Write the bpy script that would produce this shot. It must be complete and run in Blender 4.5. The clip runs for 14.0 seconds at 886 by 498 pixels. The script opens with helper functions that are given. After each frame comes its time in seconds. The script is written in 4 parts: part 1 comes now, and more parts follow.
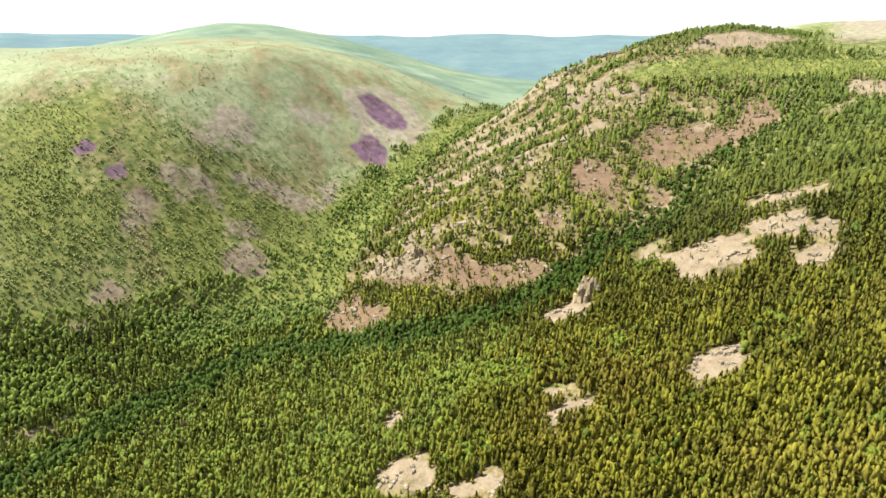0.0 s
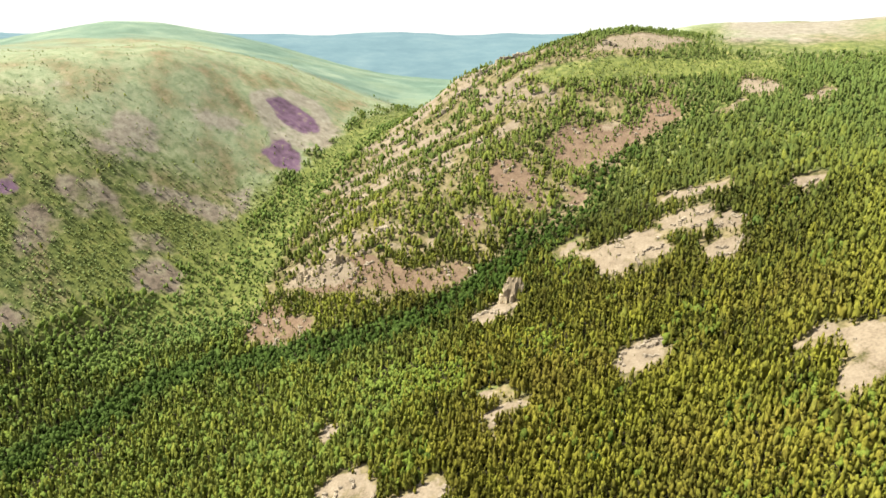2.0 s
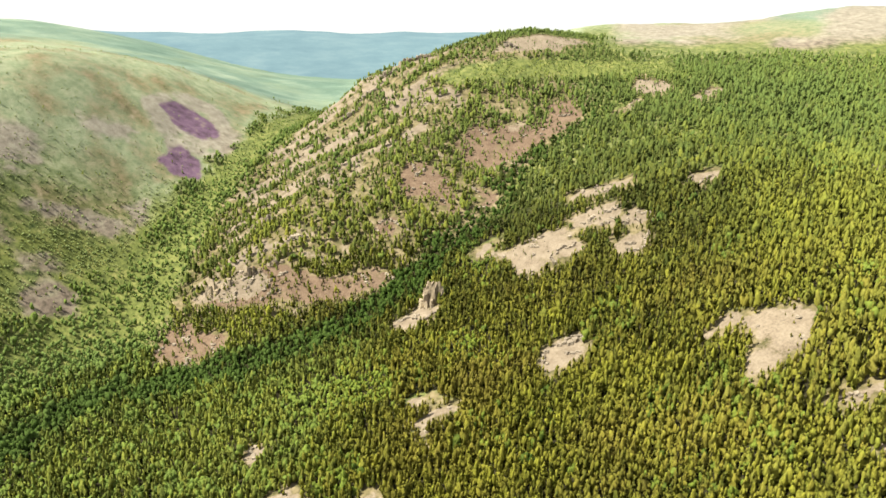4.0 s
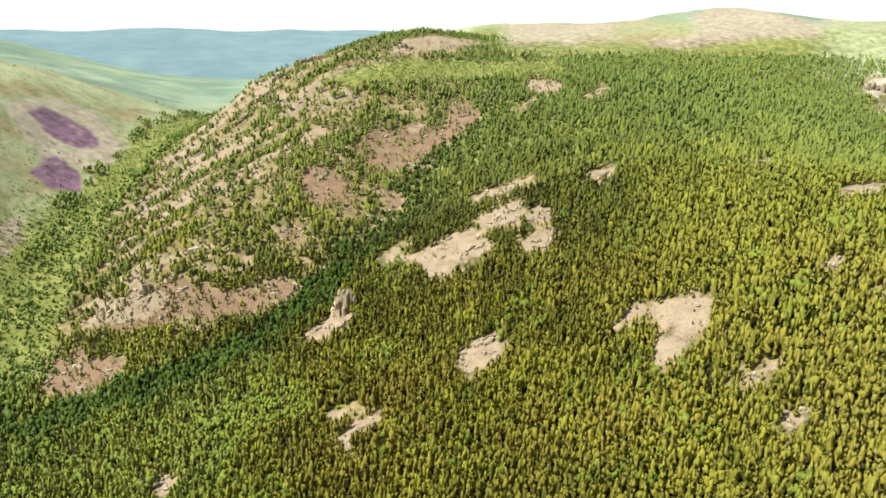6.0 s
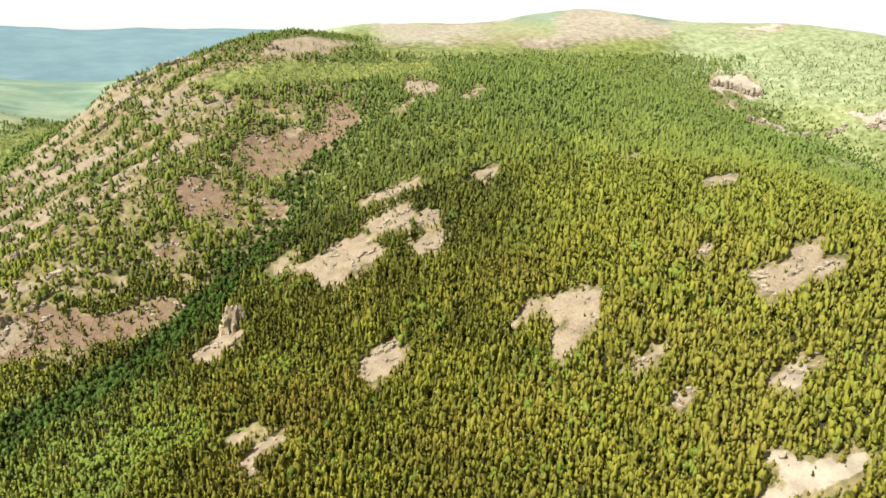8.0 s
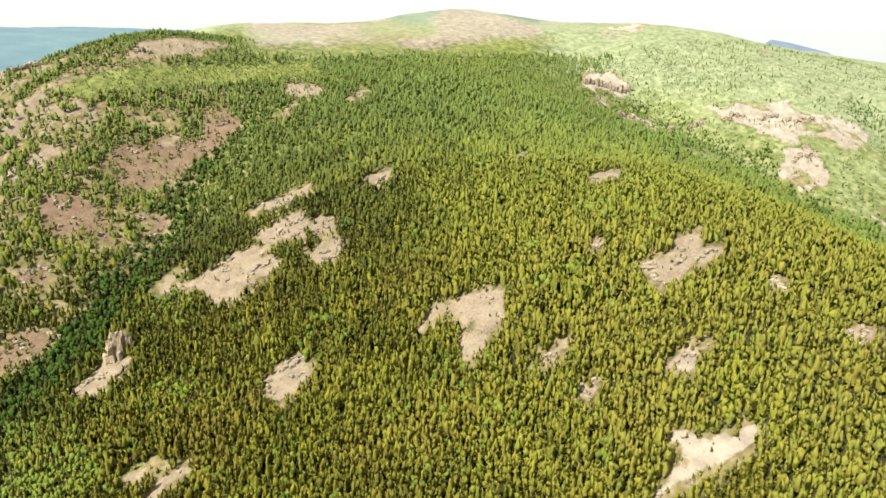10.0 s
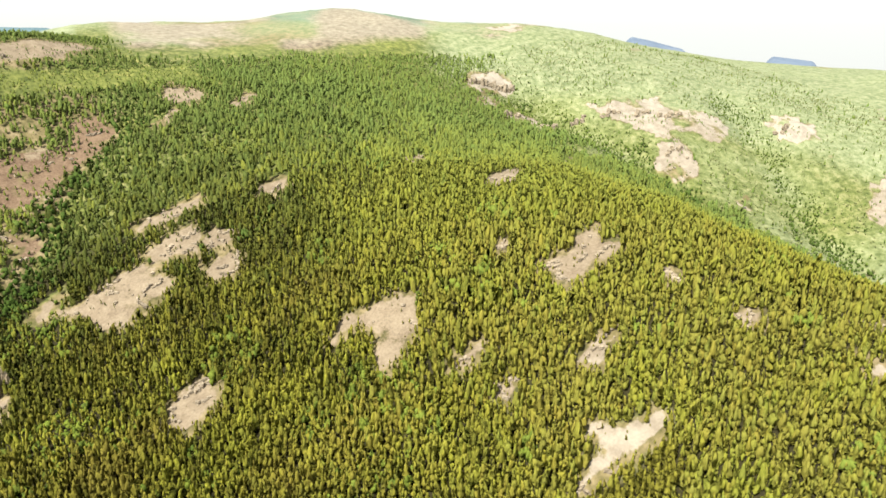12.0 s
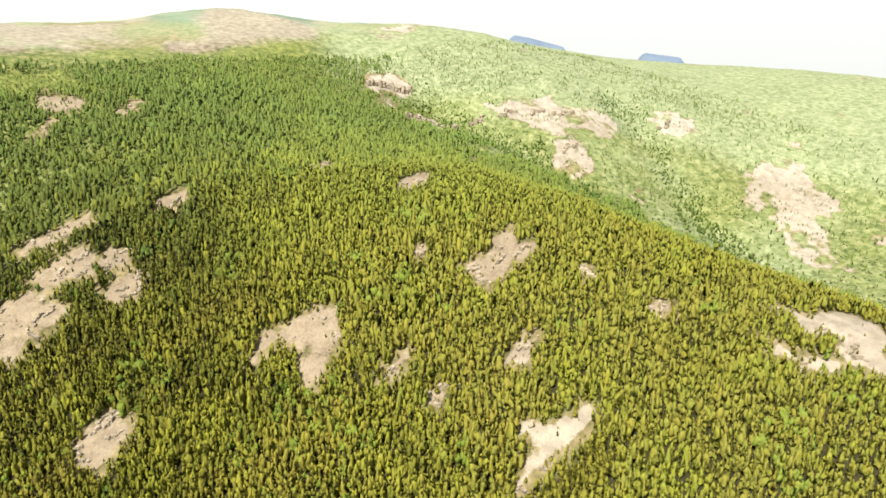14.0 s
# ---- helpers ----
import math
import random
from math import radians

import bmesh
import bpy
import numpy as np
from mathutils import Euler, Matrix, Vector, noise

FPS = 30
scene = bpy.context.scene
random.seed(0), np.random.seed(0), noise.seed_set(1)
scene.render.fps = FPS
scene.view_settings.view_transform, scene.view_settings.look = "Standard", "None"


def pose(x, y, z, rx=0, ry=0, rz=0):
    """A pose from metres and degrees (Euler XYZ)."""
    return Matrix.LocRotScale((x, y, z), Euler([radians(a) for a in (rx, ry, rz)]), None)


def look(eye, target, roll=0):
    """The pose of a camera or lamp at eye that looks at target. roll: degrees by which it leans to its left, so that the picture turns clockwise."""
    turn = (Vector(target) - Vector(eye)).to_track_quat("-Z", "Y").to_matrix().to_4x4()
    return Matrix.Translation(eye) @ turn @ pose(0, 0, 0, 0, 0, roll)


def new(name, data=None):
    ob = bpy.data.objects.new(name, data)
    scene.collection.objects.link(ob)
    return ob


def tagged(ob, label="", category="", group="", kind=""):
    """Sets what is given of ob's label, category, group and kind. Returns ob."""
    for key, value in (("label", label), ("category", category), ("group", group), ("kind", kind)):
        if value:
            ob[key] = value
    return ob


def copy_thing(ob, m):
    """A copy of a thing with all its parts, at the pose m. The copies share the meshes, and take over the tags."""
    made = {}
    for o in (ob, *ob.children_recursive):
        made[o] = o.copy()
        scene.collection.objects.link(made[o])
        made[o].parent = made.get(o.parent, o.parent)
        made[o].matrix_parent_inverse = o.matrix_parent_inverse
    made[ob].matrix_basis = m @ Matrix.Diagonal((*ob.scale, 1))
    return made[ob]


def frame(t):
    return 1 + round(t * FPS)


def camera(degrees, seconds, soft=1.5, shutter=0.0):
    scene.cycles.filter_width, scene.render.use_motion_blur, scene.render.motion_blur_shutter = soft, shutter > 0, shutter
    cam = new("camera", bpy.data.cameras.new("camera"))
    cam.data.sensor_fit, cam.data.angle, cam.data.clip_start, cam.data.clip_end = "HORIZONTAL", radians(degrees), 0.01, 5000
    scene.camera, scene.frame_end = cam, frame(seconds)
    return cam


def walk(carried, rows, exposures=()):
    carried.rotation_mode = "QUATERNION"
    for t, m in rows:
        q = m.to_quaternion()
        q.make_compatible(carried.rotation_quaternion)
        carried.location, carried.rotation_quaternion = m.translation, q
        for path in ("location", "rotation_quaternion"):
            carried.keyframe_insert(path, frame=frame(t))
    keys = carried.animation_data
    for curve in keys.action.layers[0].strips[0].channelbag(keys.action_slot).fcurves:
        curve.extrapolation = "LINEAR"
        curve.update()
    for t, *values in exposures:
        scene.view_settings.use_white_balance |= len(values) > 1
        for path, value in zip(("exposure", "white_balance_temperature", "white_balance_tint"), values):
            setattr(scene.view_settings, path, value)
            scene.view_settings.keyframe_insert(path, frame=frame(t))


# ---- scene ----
cam = camera(66.51, 14.0, soft=1.6)
# seconds, place in metres, pitch, heading to the right of +y, roll
PATH = [
    (0, 47.36, -1.55, 279.85, -16.511, -29.019, 0.105),
    (0.5, 43.81, -2.34, 281.45, -16.552, -27.552, 0.072),
    (1, 40.20, -2.93, 283.22, -16.650, -25.705, 0.036),
    (1.5, 36.51, -3.50, 284.78, -16.725, -23.072, 0.016),
    (2, 32.90, -3.76, 286.47, -16.810, -20.915, -0.023),
    (2.5, 29.24, -3.95, 288.14, -16.901, -18.705, -0.065),
    (3, 25.30, -4.11, 289.91, -16.977, -16.401, -0.018),
    (5.5, 7.10, -1.61, 297.07, -17.317, -5.350, -0.036),
    (6, 3.67, -0.94, 298.56, -17.412, -2.695, -0.031),
    (6.5, 0.01, 0.00, 300.01, -17.492, 0.011, -0.033),
    (7, -3.62, 1.02, 301.41, -17.557, 2.800, -0.003),
    (7.5, -6.86, 2.26, 302.75, -17.628, 5.617, 0.002),
    (8, -9.99, 4.00, 303.94, -17.687, 8.389, -0.036),
    (10.5, -26.44, 14.53, 310.89, -18.069, 21.573, -0.056),
    (11, -29.72, 17.11, 312.43, -18.154, 24.144, -0.015),
    (11.5, -33.10, 20.06, 313.88, -18.215, 26.680, -0.000),
    (12, -36.28, 23.15, 315.47, -18.295, 29.304, 0.047),
    (12.5, -39.42, 26.29, 316.87, -18.354, 31.801, -0.004),
    (13, -42.45, 29.54, 318.19, -18.410, 34.128, 0.013),
    (13.5, -45.30, 33.12, 319.40, -18.454, 36.631, 0.032),
    (14, -47.93, 36.81, 320.53, -18.497, 38.773, 0.040),
]
walk(cam, [(t, pose(x, y, z, 90 + p, 0, -h) @ pose(0, 0, 0, 0, 0, r)) for t, x, y, z, p, h, r in PATH],
     exposures=[(0, 1.46), (6.5, 1.32), (11, 1.3), (14, 1.33)])

# ---- light: a high summer sun from the west, under a bright milky sky ----
SUN_HEADING, SUN_HEIGHT = -114.0, 53.0
world = bpy.data.worlds.new("sky")
scene.world = world
world.use_nodes = True
wn, wl = world.node_tree.nodes, world.node_tree.links
sky = wn.new("ShaderNodeTexSky")
sky.sky_type, sky.sun_disc = "NISHITA", False
sky.sun_elevation, sky.sun_rotation = radians(SUN_HEIGHT), radians(SUN_HEADING)
sky.dust_density, sky.air_density, sky.altitude = 2.0, 1.0, 600
wn["Background"].inputs["Strength"].default_value = 0.105
milk = wn.new("ShaderNodeMix")
milk.data_type = "RGBA"
milk.inputs[0].default_value = 0.75
milk.inputs[7].default_value = (4.3, 4.38, 4.22, 1)
wl.new(sky.outputs[0], milk.inputs[6])
wl.new(milk.outputs[2], wn["Background"].inputs["Color"])
sun_data = bpy.data.lights.new("sun", "SUN")
sun_data.energy, sun_data.angle, sun_data.color = 5.0, radians(0.6), (1.0, 0.965, 0.81)
sun = new("sun", sun_data)
sun.matrix_basis = look((math.sin(radians(SUN_HEADING)) * 100, math.cos(radians(SUN_HEADING)) * 100, 100 * math.tan(radians(SUN_HEIGHT))), (0, 0, 0))


# ---- materials ----
def nodes(name, roughness=0.9):
    m = bpy.data.materials.new(name)
    m.use_nodes = True
    n, l = m.node_tree.nodes, m.node_tree.links
    b = n["Principled BSDF"]
    b.inputs["Roughness"].default_value = roughness
    b.inputs["Specular IOR Level"].default_value = 0.25
    return m, n, l, b


def ramp(n, l, fac, stops):
    r = n.new("ShaderNodeValToRGB")
    while len(r.color_ramp.elements) < len(stops):
        r.color_ramp.elements.new(0.5)
    for e, (p, c) in zip(r.color_ramp.elements, stops):
        e.position, e.color = p, (*c, 1)
    l.new(fac, r.inputs[0])
    return r.outputs[0]


def grain(n, l, size, detail=4, stretch=(1, 1, 1), rough=0.55):
    """Noise with lumps of the given size in metres."""
    g, mp, t = n.new("ShaderNodeNewGeometry"), n.new("ShaderNodeMapping"), n.new("ShaderNodeTexNoise")
    mp.inputs["Scale"].default_value = [s / size for s in stretch]
    t.inputs["Scale"].default_value, t.inputs["Detail"].default_value, t.inputs["Roughness"].default_value = 1, detail, rough
    l.new(g.outputs["Position"], mp.inputs[0])
    l.new(mp.outputs[0], t.inputs["Vector"])
    return t.outputs["Fac"]


def blend(n, l, fac, a, b, mode="MIX"):
    x = n.new("ShaderNodeMix")
    x.data_type, x.blend_type = "RGBA", mode
    for sock, v in ((x.inputs[0], fac), (x.inputs[6], a), (x.inputs[7], b)):
        if hasattr(v, "is_output"):
            l.new(v, sock)
        else:
            sock.default_value = v if isinstance(v, (int, float)) else (*v, 1)
    return x.outputs[2]


def sums(n, l, op, a, b=0.0, c=0.0):
    x = n.new("ShaderNodeMath")
    x.operation, x.use_clamp = op, False
    for sock, v in zip(x.inputs, (a, b, c)):
        if hasattr(v, "is_output"):
            l.new(v, sock)
        else:
            sock.default_value = v
    return x.outputs[0]


def bumped(n, l, b, height, strength, distance):
    k = n.new("ShaderNodeBump")
    k.inputs["Strength"].default_value, k.inputs["Distance"].default_value = strength, distance
    l.new(height, k.inputs["Height"])
    l.new(k.outputs[0], b.inputs["Normal"])


def ground_material():
    """Turf, dry grass, pale weathered rock, reddish scree, heath and violet bloom, told apart by what grows there; haze
    is painted on as pale and blue-green tones.
    """
    m, n, l, b = nodes("ground", 0.95)
    a = n.new("ShaderNodeAttribute")
    a.attribute_name = "cover"
    s = n.new("ShaderNodeSeparateColor")
    l.new(a.outputs["Color"], s.inputs[0])
    a2 = n.new("ShaderNodeAttribute")
    a2.attribute_name = "turf"
    s2 = n.new("ShaderNodeSeparateColor")
    l.new(a2.outputs["Color"], s2.inputs[0])
    a3 = n.new("ShaderNodeAttribute")
    a3.attribute_name = "soil"
    s3 = n.new("ShaderNodeSeparateColor")
    l.new(a3.outputs["Color"], s3.inputs[0])
    fine, mid, wide = grain(n, l, 1.6, 5), grain(n, l, 9, 5), grain(n, l, 60, 4)
    turf = ramp(n, l, mid, [(0.3, (0.055, 0.075, 0.018)), (0.5, (0.11, 0.125, 0.035)), (0.7, (0.2, 0.19, 0.075))])
    lush = ramp(n, l, mid, [(0.3, (0.07, 0.085, 0.018)), (0.55, (0.13, 0.145, 0.034)), (0.75, (0.2, 0.19, 0.06))])
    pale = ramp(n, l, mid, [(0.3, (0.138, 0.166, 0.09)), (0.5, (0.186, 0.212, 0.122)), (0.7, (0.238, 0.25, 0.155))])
    hazy_wood = ramp(n, l, grain(n, l, 120, 6, (1, 1, 1), 0.65), [(0.32, (0.06, 0.108, 0.078)), (0.5, (0.1, 0.152, 0.112)), (0.7, (0.17, 0.212, 0.15))])
    dry = ramp(n, l, mid, [(0.3, (0.08, 0.07, 0.026)), (0.5, (0.14, 0.112, 0.053)), (0.7, (0.215, 0.168, 0.1))])
    rock = ramp(n, l, fine, [(0.25, (0.062, 0.046, 0.032)), (0.5, (0.166, 0.128, 0.09)), (0.75, (0.25, 0.203, 0.15))])
    rock = blend(n, l, 0.5, rock, ramp(n, l, mid, [(0.35, (0.13, 0.097, 0.066)), (0.65, (0.24, 0.193, 0.14))]))
    scree = ramp(n, l, fine, [(0.25, (0.055, 0.033, 0.021)), (0.5, (0.124, 0.08, 0.052)), (0.75, (0.205, 0.15, 0.104))])
    scree = blend(n, l, 0.4, scree, ramp(n, l, mid, [(0.35, (0.078, 0.046, 0.028)), (0.65, (0.175, 0.12, 0.08))]))
    heath = ramp(n, l, mid, [(0.3, (0.095, 0.07, 0.05)), (0.5, (0.165, 0.125, 0.095)), (0.7, (0.215, 0.19, 0.125))])
    bloom = ramp(n, l, mid, [(0.3, (0.062, 0.036, 0.05)), (0.55, (0.12, 0.068, 0.11)), (0.75, (0.18, 0.14, 0.11))])
    heath = blend(n, l, s2.outputs[1], heath, ramp(n, l, mid, [(0.3, (0.17, 0.15, 0.115)), (0.5, (0.23, 0.205, 0.16)), (0.7, (0.285, 0.26, 0.205))]))
    jitter = sums(n, l, "ADD", sums(n, l, "MULTIPLY_ADD", mid, 0.5, -0.25), sums(n, l, "MULTIPLY_ADD", fine, 0.4, -0.2))

    def edge(v, soft=0.12):
        e = n.new("ShaderNodeMapRange")
        e.interpolation_type = "SMOOTHSTEP"
        e.inputs[1].default_value, e.inputs[2].default_value = 0.5 - soft, 0.5 + soft
        l.new(sums(n, l, "ADD", v, jitter), e.inputs[0])
        return e.outputs[0]

    col = blend(n, l, edge(s2.outputs[0], 0.3), turf, lush)
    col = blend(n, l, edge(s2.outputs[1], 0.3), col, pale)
    col = blend(n, l, edge(s3.outputs[1], 0.3), col, hazy_wood)
    # needle litter, darkened further to put the shade between trees into the ground
    litter_shade = ramp(n, l, fine, [(0.3, (0.014, 0.012, 0.004)), (0.7, (0.036, 0.031, 0.009))])
    col = blend(n, l, edge(s3.outputs[2], 0.3), col, litter_shade)
    col = blend(n, l, edge(s3.outputs[0], 0.3), col, dry)
    col = blend(n, l, edge(s2.outputs[2], 0.25), col, heath)
    tufts = ramp(n, l, grain(n, l, 4.5, 4, (1, 1, 1), 0.65), [(0.36, (0.5, 0.54, 0.5)), (0.52, (0.96, 0.96, 0.96)), (0.7, (1.0, 1.0, 1.0))])
    col = blend(n, l, sums(n, l, "MULTIPLY_ADD", s2.outputs[1], -0.8, 0.75), col, tufts, "MULTIPLY")
    col = blend(n, l, edge(s.outputs[1]), col, scree)
    rock = blend(n, l, s2.outputs[1], rock, ramp(n, l, mid, [(0.35, (0.25, 0.222, 0.19)), (0.65, (0.36, 0.33, 0.29))]))
    col = blend(n, l, edge(s.outputs[0]), col, rock)
    col = blend(n, l, edge(s.outputs[2], 0.2), col, bloom)
    col = blend(n, l, 0.35, col, ramp(n, l, wide, [(0.3, (0.55, 0.55, 0.55)), (0.7, (1.0, 1.0, 1.0))]), "MULTIPLY")
    l.new(col, b.inputs["Base Color"])
    bumped(n, l, b, fine, 0.7, 0.8)
    return m


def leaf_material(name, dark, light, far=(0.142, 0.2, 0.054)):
    """Foliage whose tone changes from tree to tree, and a little over each crown; far is a pale tone, mostly for
    painted haze.
    """
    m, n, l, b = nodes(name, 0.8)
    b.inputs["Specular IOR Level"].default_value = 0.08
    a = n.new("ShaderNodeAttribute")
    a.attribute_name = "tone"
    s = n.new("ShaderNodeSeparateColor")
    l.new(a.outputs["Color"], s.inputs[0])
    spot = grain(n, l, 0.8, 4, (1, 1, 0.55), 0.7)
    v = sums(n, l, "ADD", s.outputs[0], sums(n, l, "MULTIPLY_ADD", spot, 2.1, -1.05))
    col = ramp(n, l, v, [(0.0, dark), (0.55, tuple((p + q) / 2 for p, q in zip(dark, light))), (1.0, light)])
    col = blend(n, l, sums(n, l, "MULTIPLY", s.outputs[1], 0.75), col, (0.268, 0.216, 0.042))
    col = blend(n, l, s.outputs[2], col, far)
    l.new(col, b.inputs["Base Color"])
    bumped(n, l, b, spot, 0.9, 0.8)
    glow = n.new("ShaderNodeBsdfTranslucent")
    l.new(col, glow.inputs[0])
    both = n.new("ShaderNodeMixShader")
    both.inputs[0].default_value = 0.3
    l.new(b.outputs[0], both.inputs[1])
    l.new(glow.outputs[0], both.inputs[2])
    l.new(both.outputs[0], n["Material Output"].inputs[0])
    return m


def plain_material(name, dark, light, size, roughness=0.9, bump=0.5, stretch=(1, 1, 1)):
    m, n, l, b = nodes(name, roughness)
    g, w = grain(n, l, size, 6, stretch), grain(n, l, size * 6, 3)
    col = blend(n, l, 0.5, ramp(n, l, g, [(0.3, dark), (0.7, light)]), ramp(n, l, w, [(0.35, dark), (0.65, light)]))
    l.new(col, b.inputs["Base Color"])
    bumped(n, l, b, g, bump, size * 0.5)
    return m


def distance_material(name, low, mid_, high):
    """The far wooded plateau, with the haze of miles of air put into its glowing colours."""
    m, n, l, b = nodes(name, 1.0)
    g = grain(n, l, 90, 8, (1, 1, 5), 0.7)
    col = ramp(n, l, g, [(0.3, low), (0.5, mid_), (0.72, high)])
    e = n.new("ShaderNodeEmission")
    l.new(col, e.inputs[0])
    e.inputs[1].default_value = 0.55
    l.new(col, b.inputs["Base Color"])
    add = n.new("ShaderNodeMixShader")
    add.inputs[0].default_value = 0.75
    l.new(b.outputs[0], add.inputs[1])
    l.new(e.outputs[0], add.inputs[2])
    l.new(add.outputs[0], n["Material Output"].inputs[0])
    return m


GROUND = ground_material()
PINE = leaf_material("pine_needles", (0.024, 0.03, 0.006), (0.28, 0.278, 0.034))
BIRCH = leaf_material("birch_leaves", (0.038, 0.070, 0.012), (0.195, 0.245, 0.034))
SCRUB = leaf_material("scrub_leaves", (0.08, 0.12, 0.034), (0.215, 0.275, 0.085), (0.222, 0.24, 0.108))
BARK = plain_material("bark", (0.10, 0.065, 0.045), (0.22, 0.15, 0.10), 0.6, 0.95, 0.6, (1, 1, 0.2))
ROCK = plain_material("weathered_rock", (0.12, 0.095, 0.07), (0.34, 0.28, 0.21), 2.2, 0.9, 0.9)
PALE_ROCK = plain_material("pale_rock", (0.115, 0.09, 0.066), (0.32, 0.265, 0.2), 2.0, 0.9, 0.9)
ROCK_MIX = plain_material("tower_rock", (0.06, 0.044, 0.03), (0.4, 0.318, 0.215), 2.4, 0.9, 1.0, (1, 1, 0.35))
FAR = distance_material("hazed_far_woods", (0.15, 0.24, 0.275), (0.18, 0.28, 0.31), (0.235, 0.335, 0.35))
FAR_BLUE = distance_material("hazed_blue_woods", (0.18, 0.235, 0.32), (0.22, 0.28, 0.37), (0.28, 0.34, 0.42))

# ---- the lie of the land: heights in metres along its ridges, slopes and valleys ----
WEST_PLATEAU = [(-700, 300, 152), (-640, 450, 215), (-600, 560, 245), (-577, 670, 266), (-520, 800, 248)]
WEST_SLOPE = [(-590, 380, 136), (-560, 430, 149), (-540, 500, 173), (-500, 640, 189), (-470, 750, 200), (-500, 560, 157)]
WEST_FOOT = [(-490, 360, 46), (-455, 475, 81), (-440, 610, 125), (-445, 695, 164), (-430, 440, 49)]
WEST_VALLEY = [(-460, 240, -10), (-398, 316, -8), (-360, 387, 11), (-345, 466, 34), (-400, 536, 74), (-405, 580, 96), (-392, 698, 143),
               (-394, 804, 176), (-400, 854, 188)]
SPUR = [(-312, 480, 44), (-280, 540, 88), (-285, 600, 122), (-320, 596, 108), (-274, 783, 198), (-285, 862, 236), (-226, 874, 264),
        (-190, 874, 275), (-130, 888, 292), (-62, 914, 300), (-40, 975, 303)]
SPUR_FACE = [(-315, 526, 72), (-210, 532, 78), (-168, 596, 121), (-156, 631, 146), (-159, 668, 168), (-108, 666, 162), (-89, 741, 197),
             (-230, 690, 170), (-15, 786, 223), (1, 816, 241)]
SPUR_BACK = [(-352, 858, 184), (-345, 910, 182), (-320, 960, 184), (-270, 985, 196), (-390, 960, 188), (-220, 1000, 222), (-318, 822, 203), (-440, 1040, 194)]
GULLY = [(-300, 420, 21), (-220, 440, 37), (-129, 503, 72), (-62, 576, 117), (-38, 720, 186), (-20, 650, 161)]
HILL_FOOT = [(-199, 359, 23), (-156, 325, 27), (-70, 380, 62), (-100, 470, 71), (0, 540, 127), (12, 435, 90), (26, 431, 94)]
HILL_SIDE = [(44, 580, 157), (60, 538, 139), (105, 596, 184), (56, 618, 175), (160, 403, 142), (165, 352, 121), (170, 318, 111), (18, 547, 134)]
HILL_TOP = [(179, 561, 194), (224, 405, 166), (245, 586, 197), (293, 495, 195), (280, 376, 180), (225, 300, 134), (152, 791, 249), (72, 822, 246)]
HILL_RIM = [(293, 305, 163), (322, 201, 144), (353, 215, 154), (228, 246, 116), (202, 263, 108), (312, 248, 154), (425, 170, 137)]
EAST_VALLEY = [(495, 749, 207), (628, 605, 170), (652, 518, 127), (675, 342, 74), (500, 380, 120), (430, 600, 178), (480, 180, 105), (480, 250, 112), (560, 230, 74)]
EAST_SLOPE = [(497, 834, 244), (524, 838, 250), (665, 664, 201), (695, 660, 202), (820, 588, 189), (860, 450, 139)]
NORTH = [(-150, 1060, 266), (-250, 1300, 240), (0, 1030, 298), (0, 1200, 317), (170, 960, 288), (150, 1195, 320), (230, 1205, 320), (300, 1182, 331), (392, 1146, 341),
         (455, 1122, 335), (530, 1086, 321), (600, 1170, 318), (640, 1025, 317), (720, 960, 308), (400, 1330, 325), (100, 1500, 300), (800, 1350, 296), (1020, 1360, 296)]
EAST = [(1300, 480, 222), (1200, 900, 246), (1260, 1210, 251), (1500, 1200, 215), (1290, 100, 120), (1000, 650, 215), (1000, 300, 145), (790, 905, 290), (855, 832, 262), (930, 930, 272), (2500, 800, 60),
        (2500, 2500, 120), (4500, 0, -80), (4700, 4700, 0), (900, -500, 60), (4000, -1500, -100)]
WEST = [(-800, 470, 258), (-1190, 650, 280), (-745, 715, 276), (-760, 850, 279), (-900, 900, 286), (-1220, 1200, 342), (-700, 1000, 268), (-950, 300, 225), (-900, -200, 130),
        (-1500, 200, 240), (-1650, 800, 262), (-1380, 950, 268), (-1400, 500, 280), (-2500, 900, 290), (-480, 1150, 196), (-650, 1700, 200), (-1000, 2400, 240), (-3500, 1500, 300),
        (-4700, 4700, 320), (-4700, -1000, 200), (-2300, 3300, 300), (0, 3300, 255), (0, 4800, 250)]
SOUTH = [(0, 100, 18), (-300, 100, -40), (200, 120, 62), (400, 50, 120), (0, -400, -40), (500, -400, 40), (-600, 0, 20), (0, -1500, -50), (-3000, -1500, 100)]


def kernel(r2):
    return 0.5 * r2 * np.log(r2 + 1e-12)


class Land:
    """A smooth surface through all those lines."""

    def __init__(self, lines):
        pts = np.array([p for line in lines for p in line], float)
        self.xy, n = pts[:, :2] / 500, len(pts)
        a = np.zeros((n + 3, n + 3))
        a[:n, :n] = kernel(((self.xy[:, None] - self.xy[None]) ** 2).sum(-1))
        a[:n, n] = a[n, :n] = 1
        a[:n, n + 1:], a[n + 1:, :n] = self.xy, self.xy.T
        self.w = np.linalg.solve(a, np.r_[pts[:, 2], 0, 0, 0])

    def __call__(self, x, y):
        x, y = np.asarray(x, float).ravel() / 500, np.asarray(y, float).ravel() / 500
        z = self.w[-3] + self.w[-2] * x + self.w[-1] * y
        for (a, b), w in zip(self.xy, self.w):
            z = z + w * kernel((x - a) ** 2 + (y - b) ** 2)
        return z


